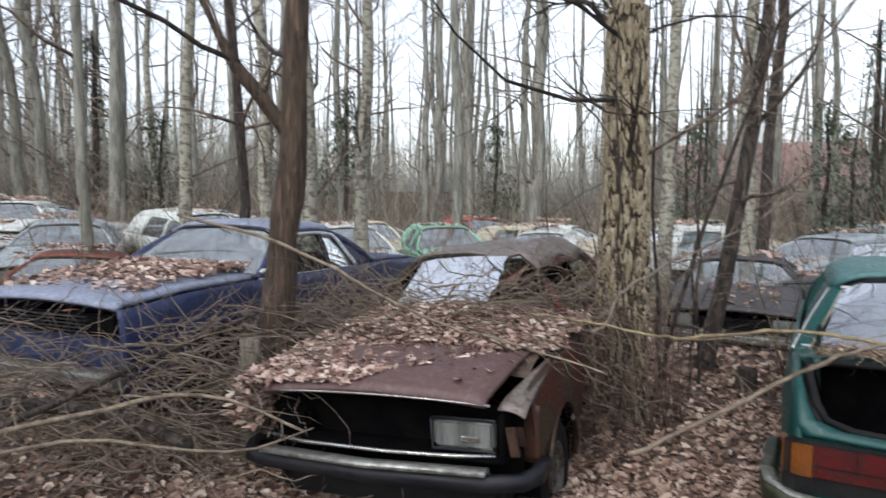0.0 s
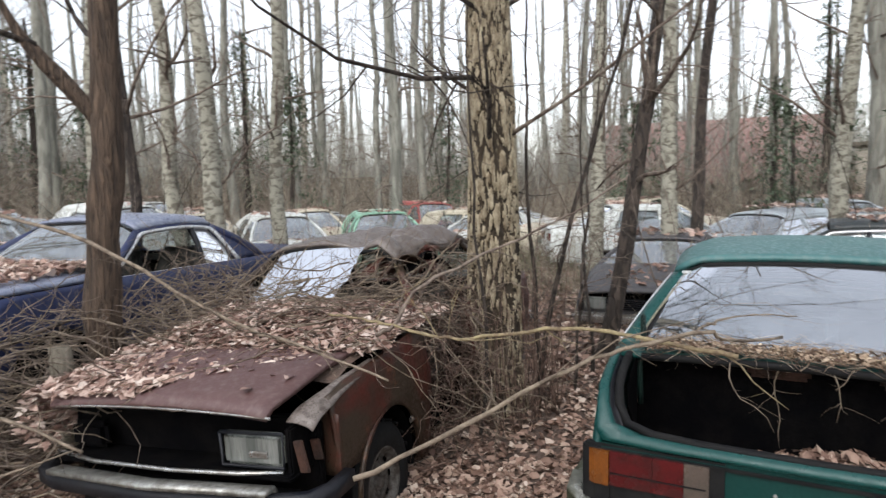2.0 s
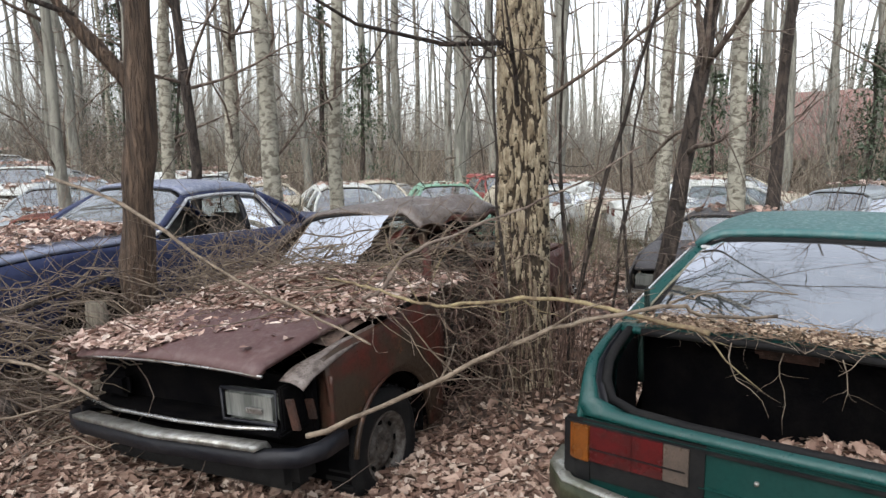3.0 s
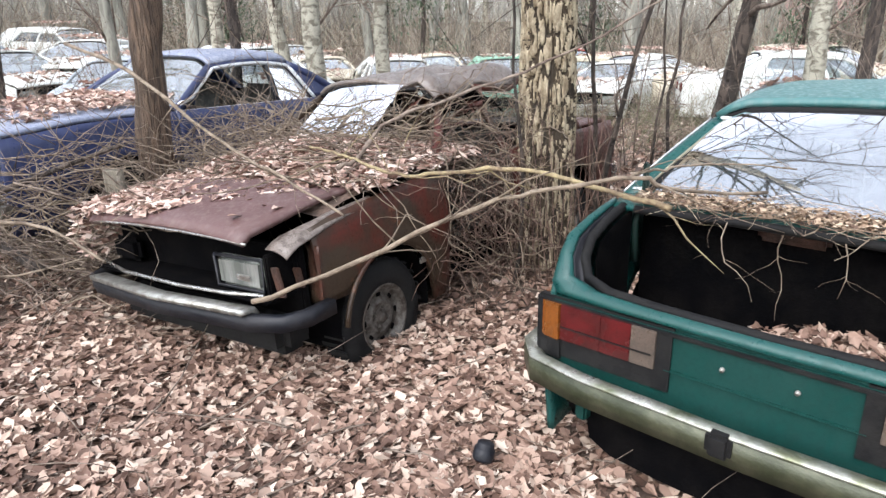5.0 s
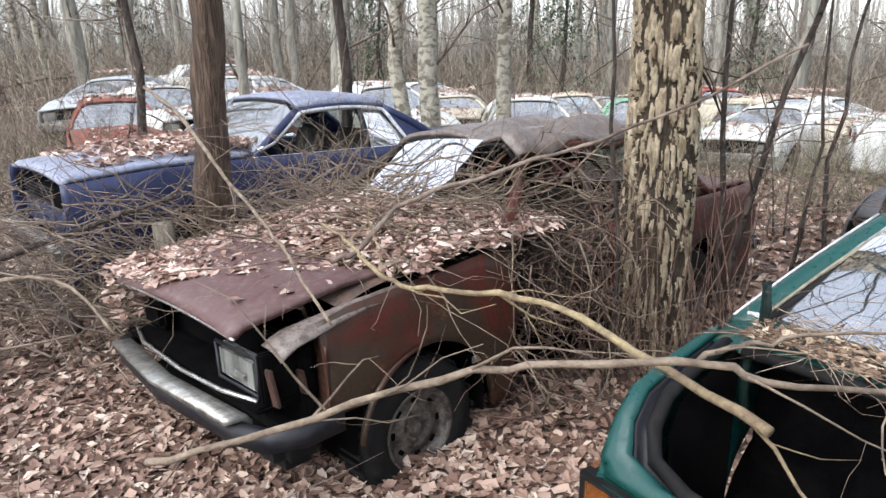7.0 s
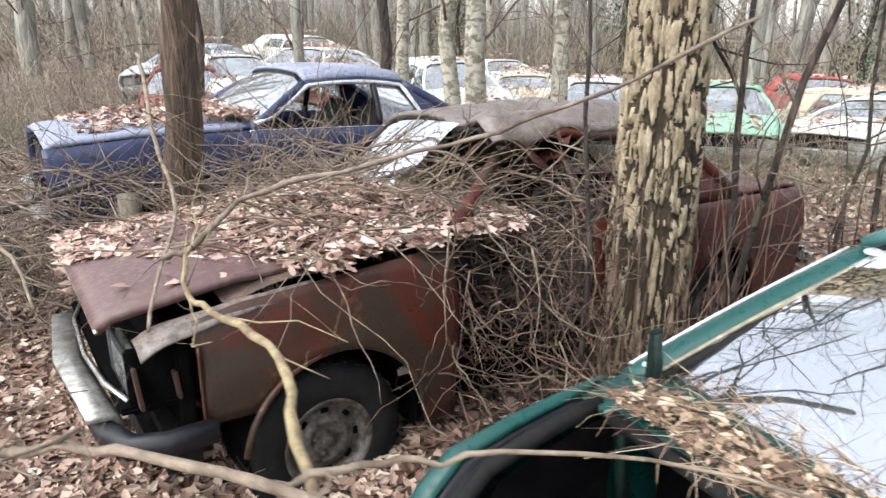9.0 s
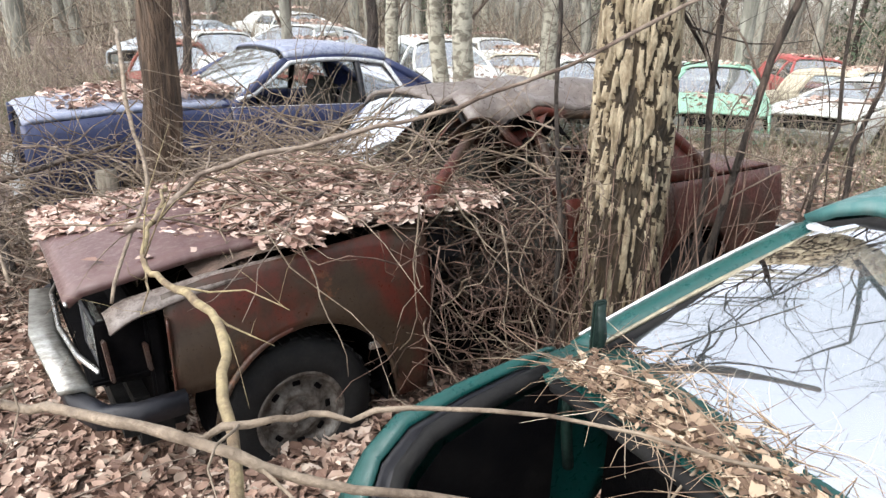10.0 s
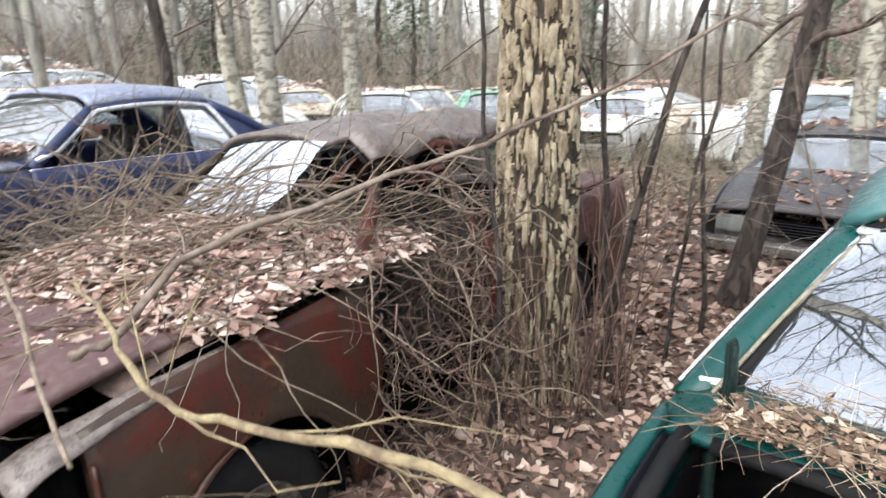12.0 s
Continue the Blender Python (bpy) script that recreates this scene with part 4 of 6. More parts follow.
        part("side_seal", tube("side_seal", [edge(t, -0.068, 0.6) for t in lin(0.03, 0.98, 10)], 0.011, M["rubber"], 6), car)
        part("drip_rail", tube("drip_rail", [edge(t, 0.032, 0.4) for t in lin(0.05, 1, 10)], 0.005, M["trim"], 6), car, "thin bright drip rail")
        part("trim_corner", block("trim_corner", (0.05, 0.05, 0.014), M["trim"], (-2.495, s * 0.578, 1.362), 0.004), car)
        part("trim_corner", block("trim_corner", (0.018, 0.05, 0.012), M["trim"], (-2.985, s * 0.755, 1.092), 0.003, pose(0, 0, 0, 0, -30, 18 * s)), car)
    for y, w in ((0.12, 0.26), (-0.36, 0.20)):
        part("rusty_bracket", block("rusty_bracket", (0.04, w, 0.06), M["rusty"], (-2.97, y, 0.985), 0.02), tub, "flaking rusty bracket under the deck")
    path = [(-2.98, 0.885, 0.525), (-3.45, 0.885, 0.525), (-3.62, 0.86, 0.525), (-3.72, 0.77, 0.525), (-3.76, 0.55, 0.525), (-3.775, 0, 0.525), (-3.76, -0.55, 0.525), (-3.72, -0.77, 0.525), (-3.62, -0.86, 0.525), (-3.45, -0.885, 0.525), (-2.98, -0.885, 0.525)]
    bumper = part("rear_bumper", sweep_bar("rear_bumper", [Vector(p) for p in reversed(path)], bar_section(0.036, 0.095, 0.6), M["mossy"]), car, "mossy chrome rear bumper")
    part("bumper_top", sweep_bar("bumper_top", [Vector(p) for p in reversed(path[1:10])], [(-0.036, 0.044), (0.012, 0.044), (0.037, 0.012), (0.040, 0.026), (0.020, 0.053), (-0.036, 0.055)], M["strip_chrome"]), bumper, "bright top strip of the bumper")
    part("bumper_pad", block("bumper_pad", (0.05, 0.08, 0.085), M["rubber"], (-3.812, 0.05, 0.545), 0.015), bumper)
    # valance coloured black for the shade under the bumper
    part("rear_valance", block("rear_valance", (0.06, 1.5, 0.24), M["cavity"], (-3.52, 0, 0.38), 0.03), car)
    part("bumper_bracket", block("bumper_bracket", (0.05, 0.05, 0.18), M["teal_dark"], (-3.62, 0.62, 0.40), 0.01), car)


brown_front(brown_car)
green_rear(green_car)
# black headlight blocks stand in for the dark empty lamp sockets
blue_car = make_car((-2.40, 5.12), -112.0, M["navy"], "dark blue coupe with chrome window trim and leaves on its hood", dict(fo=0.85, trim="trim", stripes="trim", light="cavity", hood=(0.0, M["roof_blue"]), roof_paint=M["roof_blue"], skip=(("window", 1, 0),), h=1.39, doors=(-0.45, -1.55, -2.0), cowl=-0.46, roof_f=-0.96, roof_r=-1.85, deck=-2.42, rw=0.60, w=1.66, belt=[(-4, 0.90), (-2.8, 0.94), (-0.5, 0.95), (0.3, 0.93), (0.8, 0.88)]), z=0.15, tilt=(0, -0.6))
black_car = make_car((5.25, 9.15), bearing(-0.85, 0.53), M["black"], "black saloon with chrome window trim beside the trees", dict(trim="trim"), z=-0.2)
grey_car = make_car((3.8, 8.5), bearing(-0.45, -0.89), M["charcoal"], "low dark grey saloon sunk into the leaf litter", dict(h=1.26), z=-0.33)

def rise(x, y):
    """The yard climbs gently towards its far left side."""
    return min(1.1, 0.09 * max(0.0, -x - 1.0)) * max(0.0, min(1.0, (y - 8.0) / 5.0))


FAR = [
    ("mint", 0.25, 13.7, -80, "mint green saloon overgrown with brush"), ("white", 1.9, 14.4, -105, "white saloon with moss on its roof"),
    ("red", 1.6, 19.2, -60, "red car far back among the trees"), ("white", 2.6, 17.0, -90, "white saloon far back among the trees"),
    ("white", 5.6, 14.6, -100, "white saloon under bare saplings"), ("white", 4.7, 12.4, -120, "white saloon with a rust-stained roof"),
    ("silver", 6.1, 11.6, -150, "silver saloon behind the brambles"), ("white", 8.2, 11.8, -140, "white saloon under bare branches"),
    ("silver", 10.8, 14.2, -100, "silver saloon far back in the yard"), ("charcoal", 9.4, 8.8, -160, "grey saloon beside leaning saplings"),
    ("cream", -4.0, 14.5, -80, "cream saloon stripped to its shell"), ("cream", -1.7, 16.2, -70, "cream saloon far back in the yard"),
    ("white", -4.1, 12.8, -35, "white hatchback among thin birches"), ("silver", -7.9, 14.4, -20, "silver saloon among thin trunks"),
    ("white", -1.6, 12.9, -75, "white saloon with empty lamp sockets"), ("rusted", -8.2, 9.6, -40, "rusted red wreck in the brush"),
    ("rusted", -5.0, 8.2, -70, "rust-red wreck covered in leaves"), ("white", -8.6, 12.3, -60, "white saloon behind bare bushes"),
]
FAR += [
    ("silver", -6.2, 10.4, -70, "silver saloon behind the blue coupe"), ("white", -8.0, 11.0, -35, "white saloon behind the blue coupe"),
    ("cream", 3.4, 16.0, -40, "cream saloon with leaves on its roof"), ("white", 7.0, 13.6, -15, "white saloon seen from the side"), ("white", 10.2, 10.6, 170, "white saloon among the bushes"),
    ("silver", 12.6, 12.0, -25, "silver saloon beyond the bushes"), ("white", 4.6, 18.4, -20, "white saloon far back in the yard"), ("cream", 8.2, 17.6, -60, "cream saloon far back in the yard"),
    ("white", -6.0, 18.6, -30, "white saloon far behind thin trunks"), ("silver", -10.8, 11.2, -50, "silver saloon lost in the brush"), ("white", -11.4, 17.0, -10, "white saloon far back in the brush"), ("white", -0.9, 20.2, -15, "white saloon far back under the trees"),
]
random.seed(3)
for colour, x, y, h, text in FAR:
    squat = random.choice((0, 0, 0.08, 0.14))
    tagged(make_car((x, y), h + random.uniform(-12, 12), M[colour], text, dict(seats=False, h=1.38 - squat, roof_f=-1.05 + random.uniform(-0.1, 0.1), roof_r=-2.35 - random.choice((0, 0, 0.5))), z=rise(x, y) - 0.16 - random.uniform(0, 0.14) - (0.12 if colour == "rusted" else 0), detail=1, tilt=(random.uniform(-3, 3), random.uniform(-3, 3))), group="wrecks in the yard")


# ---- ground ----
def ground_z(x, y):
    return rise(x, y) + 0.16 * math.exp(-((x + 2.2) ** 2 + (y - 6.1) ** 2) / 3.5) + 0.03 * noise.noise(Vector((x * 0.6, y * 0.6, 0))) + 0.02 * noise.noise(Vector((x * 2.1, y * 2.1, 3)))


steps = [-400, -150, -60] + lin(-20, 24, 177) + [60, 150, 400]
ground = new("ground", sheet("ground", lambda x, y: Vector((x, y, ground_z(x, y))), steps, [v + 8 for v in steps], M["litter"]))
tagged(ground, "forest floor of matted brown leaf litter", "ground", kind="structure")


def lobed_bed(name, places, label, mat="leaves"):
    """Fallen leaves seen close: lobed, folded along the rib and curled at the tip."""
    verts, faces = [], []
    for p, n, size in places:
        n = (Vector(n) + Vector((random.gauss(0, 0.38), random.gauss(0, 0.38), 0))).normalized()
        a = n.cross(Vector((random.uniform(-1, 1), random.uniform(-1, 1), 0.01))).normalized()
        b = n.cross(a)
        wide, fold, curl = random.uniform(0.22, 0.36), random.uniform(-0.05, 0.55), random.uniform(-0.35, 0.6)
        p = Vector(p) + n * random.uniform(0.003, 0.02)
        i = len(verts)
        verts.append(p - a * size * 0.5)
        for k, t in enumerate((0.18, 0.36, 0.54, 0.74)):
            lobe = (0.75, 0.62, 1.0, 0.62)[k] * random.uniform(0.75, 1.2)
            up = n * size * curl * (t - 0.4) ** 2
            mid = p + a * size * (t - 0.5) + up
            for side in (1, 0, -1):
                verts.append(mid + (b * side * wide * lobe + n * abs(side) * wide * lobe * fold) * size + a * size * 0.08 * abs(side) * (1 if k % 2 == 0 else -1))
        verts.append(p + a * size * 0.5 + n * size * curl * 0.36)
        faces += [(i, i + 2, i + 1), (i, i + 3, i + 2)]
        for k in range(3):
            q = i + 1 + 3 * k
            faces += [(q, q + 1, q + 4, q + 3), (q + 1, q + 2, q + 5, q + 4)]
        faces += [(i + 10, i + 11, i + 13), (i + 11, i + 12, i + 13)]
    return tagged(new(name, mesh_of(name, verts, faces, M[mat], True)), label, "leaves", kind="stuff")


def leaf_bed(name, places, label, mat="leaves"):
    """Curled fallen leaves, each a folded blade at a place with a normal and a length."""
    verts, faces = [], []
    for p, n, size in places:
        n = (Vector(n) + Vector((random.gauss(0, 0.45), random.gauss(0, 0.45), 0))).normalized()
        a = n.cross(Vector((random.uniform(-1, 1), random.uniform(-1, 1), 0.01))).normalized()
        b = n.cross(a)
        w, up = size * random.uniform(0.2, 0.42), size * random.uniform(-0.05, 0.28)
        p = Vector(p) + n * random.uniform(0.0, 0.02)
        i = len(verts)
        for f, g, h in ((-0.5, 0, 0), (-0.12, 1, 1), (0.25, 0.75, 1.2), (0.5, 0, 0.5), (0.25, -0.75, 1), (-0.12, -1, 0.8)):
            verts.append(p + a * size * (f + random.uniform(-0.13, 0.13)) + b * w * (g + random.uniform(-0.35, 0.35)) + n * up * (h + random.uniform(-0.5, 0.5)))
        faces += [(i, i + 1, i + 2, i + 3), (i, i + 3, i + 4, i + 5)]
    return tagged(new(name, mesh_of(name, verts, faces, M[mat], False)), label, "leaves", kind="stuff")


def strewn(n, x0, x1, y0, y1, s0, s1):
    out = []
    for _ in range(n):
        x, y = random.uniform(x0, x1), random.uniform(y0, y1)
        out.append(((x, y, ground_z(x, y)), (0, 0, 1), random.uniform(s0, s1)))
    return out


leaf_bed("fallen_leaves", strewn(34000, -3.5, 4.5, 0.3, 6.5, 0.03, 0.085) + strewn(26000, -9, 10, 6, 14, 0.07, 0.13) + strewn(14000, -16, 18, 12, 26, 0.10, 0.2) + strewn(6000, -10, -3.0, -1.0, 6.5, 0.06, 0.12) + strewn(4500, 4.0, 11, -1.0, 6.5, 0.06, 0.12) + strewn(16000, -9, 10, -8, 0.6, 0.05, 0.11), "dry brown fallen leaves strewn over the ground", "shaded_damp_leaves")
lobed_bed("lobed_leaves", strewn(12500, -1.6, 2.6, 1.5, 4.2, 0.045, 0.10), "curled dry leaves lying on top of the litter", "shaded_damp_leaves")


# ---- trees and brush ----
def wander(start, way, length, radius, steps=5, wobble=0.25, droop=0.0, tip=0.25):
    """A crooked stem: points and radii."""
    p, d = Vector(start), Vector(way).normalized()
    pts, rad = [p.copy()], [radius]
    for i in range(steps):
        d = (d + Vector((random.gauss(0, wobble), random.gauss(0, wobble), random.gauss(0, wobble) - droop))).normalized()
        p = p + d * (length / steps)
        pts.append(p.copy())
        rad.append(radius * (1 - (1 - tip) * (i + 1) / steps))
    return pts, rad


def side_shoots(run, n, length, radius, spread=0.9, depth=1, droop=0.0, start=0.15):
    """Twigs that leave a stem, with twigs of their own."""
    pts, rad = run
    out = []
    for _ in range(n):
        k = random.uniform(start, 0.98) * (len(pts) - 1)
        i = min(int(k), len(pts) - 2)
        p = pts[i].lerp(pts[i + 1], k - i)
        d = (pts[i + 1] - pts[i]).normalized()
        side = Vector((random.gauss(0, 1), random.gauss(0, 1), random.gauss(0.15, 0.7))).normalized()
        run2 = wander(p, d * (1 - spread * 0.6) + side * spread, length * random.uniform(0.4, 1.0), min(radius, rad[i] * 0.6) * random.uniform(0.6, 1), 4, 0.22, droop)
        out.append(run2)
        if depth > 1:
            out += side_shoots(run2, max(2, n // 3), length * 0.5, radius * 0.5, spread, depth - 1, droop)
    return out


def stem_mesh(name, run, mat, sides=20, rough=0.03, flare=0.0):
    """A trunk: a crooked tapered tube with uneven girth and a flared foot."""
    pts, rad = run
    fine, fr = [], []
    for i in range(len(pts) - 1):
        for k in range(4):
            t = k / 4
            fine.append(pts[i].lerp(pts[i + 1], t))
            fr.append(rad[i] + (rad[i + 1] - rad[i]) * t)
    fine.append(pts[-1])
    fr.append(rad[-1])
    if flare:
        fr = [r * (1 + flare * math.exp(-max(0.0, p.z) / 0.16)) for p, r in zip(fine, fr)]
    v, f = tube_data(fine, fr, sides)
    v = [p + (p - fine[i // sides]) * rough / max(0.03, fr[i // sides]) * noise.noise(Vector((p.x * 9, p.y * 9, p.z * 2.2))) for i, p in enumerate(v)]
    return mesh_of(name, v, f, mat)


def make_tree(name, run, mat, twig_mat, label, limbs=10, limb_len=1.6, depth=2, shoots=5, low=0.3, sides=16, flare=0.3, category="tree", group="", rough=0.012):
    tree = new(name)
    tree.location = run[0][0]
    base = Vector(run[0][0])
    run = ([p - base for p in run[0]], run[1])
    tagged(tree, label, category, group)
    part("trunk", stem_mesh("trunk", run, mat, sides, rough, flare), tree)
    if limbs:
        arms = []
        for a in side_shoots(run, limbs, limb_len, 0.035, 0.85, 1, -0.03, low):
            arms.append(a)
            arms += side_shoots(a, shoots, limb_len * 0.55, 0.010, 0.8, depth, 0.02)
        part("crown", many_tubes("crown", arms, twig_mat, 3 if group == "woodland" else 4), tree, "bare leafless branches")
    return tree


def trunk_run(x, y, height, r0, lean=(0, 0), wob=0.012, steps=12, z=-0.08):
    pts, rad = [], []
    ox = oy = 0.0
    for i in range(steps + 1):
        t = i / steps
        ox += random.gauss(0, wob)
        oy += random.gauss(0, wob)
        pts.append(Vector((x + lean[0] * t * height + ox, y + lean[1] * t * height + oy, z + t * height)))
        rad.append(r0 * (1 - 0.75 * t))
    return pts, rad


random.seed(11)
def plated_bark(tree, run, top, sides=210, step=0.0095):
    """Cream plates standing proud of corky furrows, drawn out along the stem, closer together higher up."""
    pts, rad = run
    zs = [p.z for p in pts]
    rows = int((top - zs[0]) / step)
    verts, faces, mats, high = [], [], [], []
    for i in range(rows + 1):
        z = zs[0] + step * i
        k = max(j for j in range(len(zs) - 1) if zs[j] <= z)
        t = (z - zs[k]) / (zs[k + 1] - zs[k])
        c, r = pts[k].lerp(pts[k + 1], t), rad[k] + (rad[k + 1] - rad[k]) * t
        r *= 1 + 0.28 * math.exp(-max(0.0, z) / 0.18)
        up = max(0.0, min(1.0, (z - 0.9) / 1.1))
        need, girth = 0.205 - 0.10 * up, 5.4 - 2.2 * up
        zz = 1.9 * z + 2.6 * max(0.0, z - 0.9)
        for j in range(sides):
            a = 2 * math.pi * j / sides
            q = Vector((math.cos(a) * 9.5, math.sin(a) * 9.5, z * 6.4))
            q2 = Vector((math.cos(a) * 2.0, math.sin(a) * 2.0, z * 2.2 + 7))
            cell = Vector((math.cos(a) * girth, math.sin(a) * girth, zz)) + 0.42 * noise.noise_vector(q * 0.55) + 0.18 * noise.noise_vector(q * 1.7)
            near = noise.voronoi(cell)[0]
            n = near[1] - near[0] + 0.09 * noise.noise(q * 1.6) + 0.06 * noise.noise(q * 4.5) + 0.05 * noise.noise(q2)
            h = max(-1.0, min(1.0, (n - need) * 8))
            high.append(h)
            rr = r * (1 + 0.05 * noise.noise(q2 * 0.7)) + 0.014 * h + 0.004 * noise.noise(q * 6)
            verts.append((c.x + rr * math.cos(a), c.y + rr * math.sin(a), z))
    for i in range(rows):
        for j in range(sides):
            j2 = (j + 1) % sides
            f = (i * sides + j, i * sides + j2, (i + 1) * sides + j2, (i + 1) * sides + j)
            faces.append(f)
            mats.append(0 if sum(high[v] for v in f) > 0.0 else 1)
    me = mesh_of("bark", verts, faces, M["birch"])
    me.materials.append(M["furrow"])
    me.polygons.foreach_set("material_index", mats)
    return part("bark", me, tree, "cream bark plates split by brown furrows")


birch_run = ([Vector(p) for p in ((1.42, 5.25, -0.1), (1.42, 5.24, 0.5), (1.43, 5.22, 1.1), (1.425, 5.18, 1.8), (1.41, 5.15, 2.5), (1.40, 5.15, 3.2), (1.38, 5.15, 4.2), (1.40, 5.2, 6), (1.42, 5.2, 8.5))], [0.225, 0.210, 0.190, 0.172, 0.155, 0.145, 0.13, 0.10, 0.06])
birch = make_tree("birch_tree", (birch_run[0], [r * 0.85 for r in birch_run[1]]), M["birch"], M["slim"], "old birch with pale bark split by dark furrows", limbs=9, limb_len=1.7, low=0.25, sides=48, flare=0.25, rough=0.03)
plated_bark(birch, ([p - birch.location for p in birch_run[0]], birch_run[1]), 3.3)
def upper_crown(tree, run, n, length):
    """The bare top of a tree, well above the eye."""
    arms = []
    base = tree.location
    for a in side_shoots(([p - base for p in run[0]], run[1]), n, length, 0.03, 0.85, 1, -0.03, 0.48):
        arms.append(a)
        arms += side_shoots(a, 8, length * 0.5, 0.009, 0.8, 2, 0.02)
    part("upper_crown", many_tubes("upper_crown", arms, M["slim"], 4), tree, "bare leafless treetop")


upper_crown(birch, birch_run, 22, 2.8)
for way in (((1.50, 5.12, 2.06), (1.75, 5.02, 2.22), (2.1, 4.9, 2.45), (2.7, 4.8, 2.95), (3.3, 4.6, 3.7), (3.8, 4.5, 4.6)), ((1.40, 5.05, 4.1), (2.1, 4.9, 4.8), (2.9, 4.6, 5.3), (3.7, 4.4, 5.6), (4.6, 4.3, 5.8)), ((1.40, 5.1, 5.2), (2.2, 5.3, 6.1), (3.1, 5.5, 6.7), (4.1, 5.6, 7.2), (5.0, 5.8, 7.5)), ((1.39, 5.05, 4.6), (1.9, 4.2, 5.2), (2.6, 3.7, 5.7), (3.3, 3.4, 6.2))):
    run = ([Vector(p) - birch.location for p in way], lin(0.017, 0.006, len(way)))
    run = ([p + Vector((random.gauss(0, 0.05), random.gauss(0, 0.05), random.gauss(0, 0.04))) * (0 < k < len(way) - 1) for k, p in enumerate(run[0])], run[1])
    part("limb", many_tubes("limb", [run] + side_shoots(run, 14, 1.0, 0.008, 0.8, 2, 0.03), M["twig"], 5), birch, "bare limb reaching out from the birch")
left_tree = make_tree("tree", ([Vector(p) for p in ((-1.09, 4.45, -0.1), (-1.12, 4.44, 0.5), (-1.12, 4.43, 1.0), (-1.06, 4.42, 1.6), (-1.0, 4.40, 2.1), (-0.97, 4.4, 2.6), (-0.96, 4.4, 3.4), (-0.94, 4.4, 4.6), (-0.9, 4.5, 7))], [0.135, 0.118, 0.105, 0.094, 0.088, 0.082, 0.078, 0.068, 0.04]), M["oak"], M["slim"], "brown-barked tree forking above the wrecks", limbs=7, limb_len=1.9, low=0.62, sides=32, flare=0.3, rough=0.035)
fork = [Vector(p) for p in ((0.10, -0.03, 2.2), (-0.06, -0.12, 2.45), (-0.28, -0.22, 2.75), (-0.45, -0.30, 3.2), (-0.6, -0.4, 4.0))]
part("limb", stem_mesh("limb", (fork, [0.052, 0.042, 0.034, 0.028, 0.022]), M["oak"], 14), left_tree, "thick limb leaving the trunk")
for a in ((-0.45, -0.30, 3.1), (-0.2, -0.2, 2.7)):
    run = wander(a, (-1, -0.35, 0.5), 2.2, 0.018, 9, 0.16, 0.0)
    part("branch", many_tubes("branch", [run] + side_shoots(run, 9, 0.9, 0.010, 0.8, 2), M["slim"], 6), left_tree)
slim_tree = make_tree("slim_tree", ([Vector(p) for p in ((2.70, 6.75, -0.1), (2.80, 6.72, 0.5), (2.88, 6.70, 1.0), (2.94, 6.66, 1.5), (3.02, 6.64, 2.1), (3.10, 6.66, 2.6), (3.26, 6.8, 3.6), (3.5, 7.0, 5.2), (3.7, 7.0, 7.2), (3.8, 6.9, 9.0))], [0.10, 0.085, 0.08, 0.075, 0.07, 0.066, 0.060, 0.05, 0.035, 0.015]), M["slim"], M["twig"], "slim dark tree leaning over the wrecks", limbs=18, limb_len=1.6, low=0.3, flare=0.2)
SAPLINGS = [((1.72, 5.55), (0.19, -0.28), 0.022, 4.0), ((1.745, 5.43), (0.01, 0.0), 0.02, 4.2), ((1.22, 4.72), (-0.01, 0.02), 0.014, 3.6), ((2.35, 6.0), (0.05, 0.05), 0.018, 3.6), ((2.1, 5.6), (0.03, 0.0), 0.014, 3.2)]
for (x, y), lean, r, h in SAPLINGS:
    make_tree("sapling", trunk_run(x, y, h, r, lean, 0.03), M["slim"], M["twig"], "thin dark sapling with upright bare twigs", limbs=7, limb_len=1.0, low=0.2, sides=8, flare=0.1, category="sapling", group="saplings by the birch", rough=0.0)
def shrub(x, y, h, n):
    """Thin stems from one root that arch outwards, with fine side twigs."""
    ob = new("shrub")
    ob.location = (x, y, rise(x, y) - 0.02)
    tagged(ob, "leafless shrub of thin arching stems", "shrub", "shrubs among the wrecks")
    for _ in range(n):
        run = wander((random.gauss(0, 0.06), random.gauss(0, 0.06), 0), (random.gauss(0, 0.28), random.gauss(0, 0.28), 1), h * random.uniform(0.6, 1.1), random.uniform(0.006, 0.011), 9, 0.09, 0.02)
        part("stem", many_tubes("stem", [run] + side_shoots(run, 9, 0.7, 0.0035, 0.8, 2, 0.02, 0.3), M[random.choice(("slim", "twig", "twig"))], 4), ob)


for x, y, h, n in ((3.3, 6.3, 2.6, 4), (4.4, 7.3, 2.8, 5), (1.0, 7.6, 2.6, 5), (-0.3, 8.2, 2.6, 4), (-3.4, 7.2, 2.7, 5), (-1.7, 7.4, 2.4, 4), (2.3, 8.8, 2.8, 5), (5.4, 9.2, 2.8, 5), (-4.6, 6.6, 2.6, 5), (6.8, 8.6, 3.0, 5), (-2.2, 6.9, 2.2, 3), (-3.9, 5.9, 1.9, 5), (-5.6, 7.4, 2.3, 6), (-6.6, 6.6, 2.2, 6), (-7.6, 8.9, 2.6, 6), (-4.9, 9.0, 2.4, 6), (-9.2, 9.8, 2.6, 6), (-6.4, 10.4, 2.4, 6), (7.6, 10.2, 2.2, 6), (4.0, 10.6, 2.2, 6)):
    shrub(x, y, h, n)
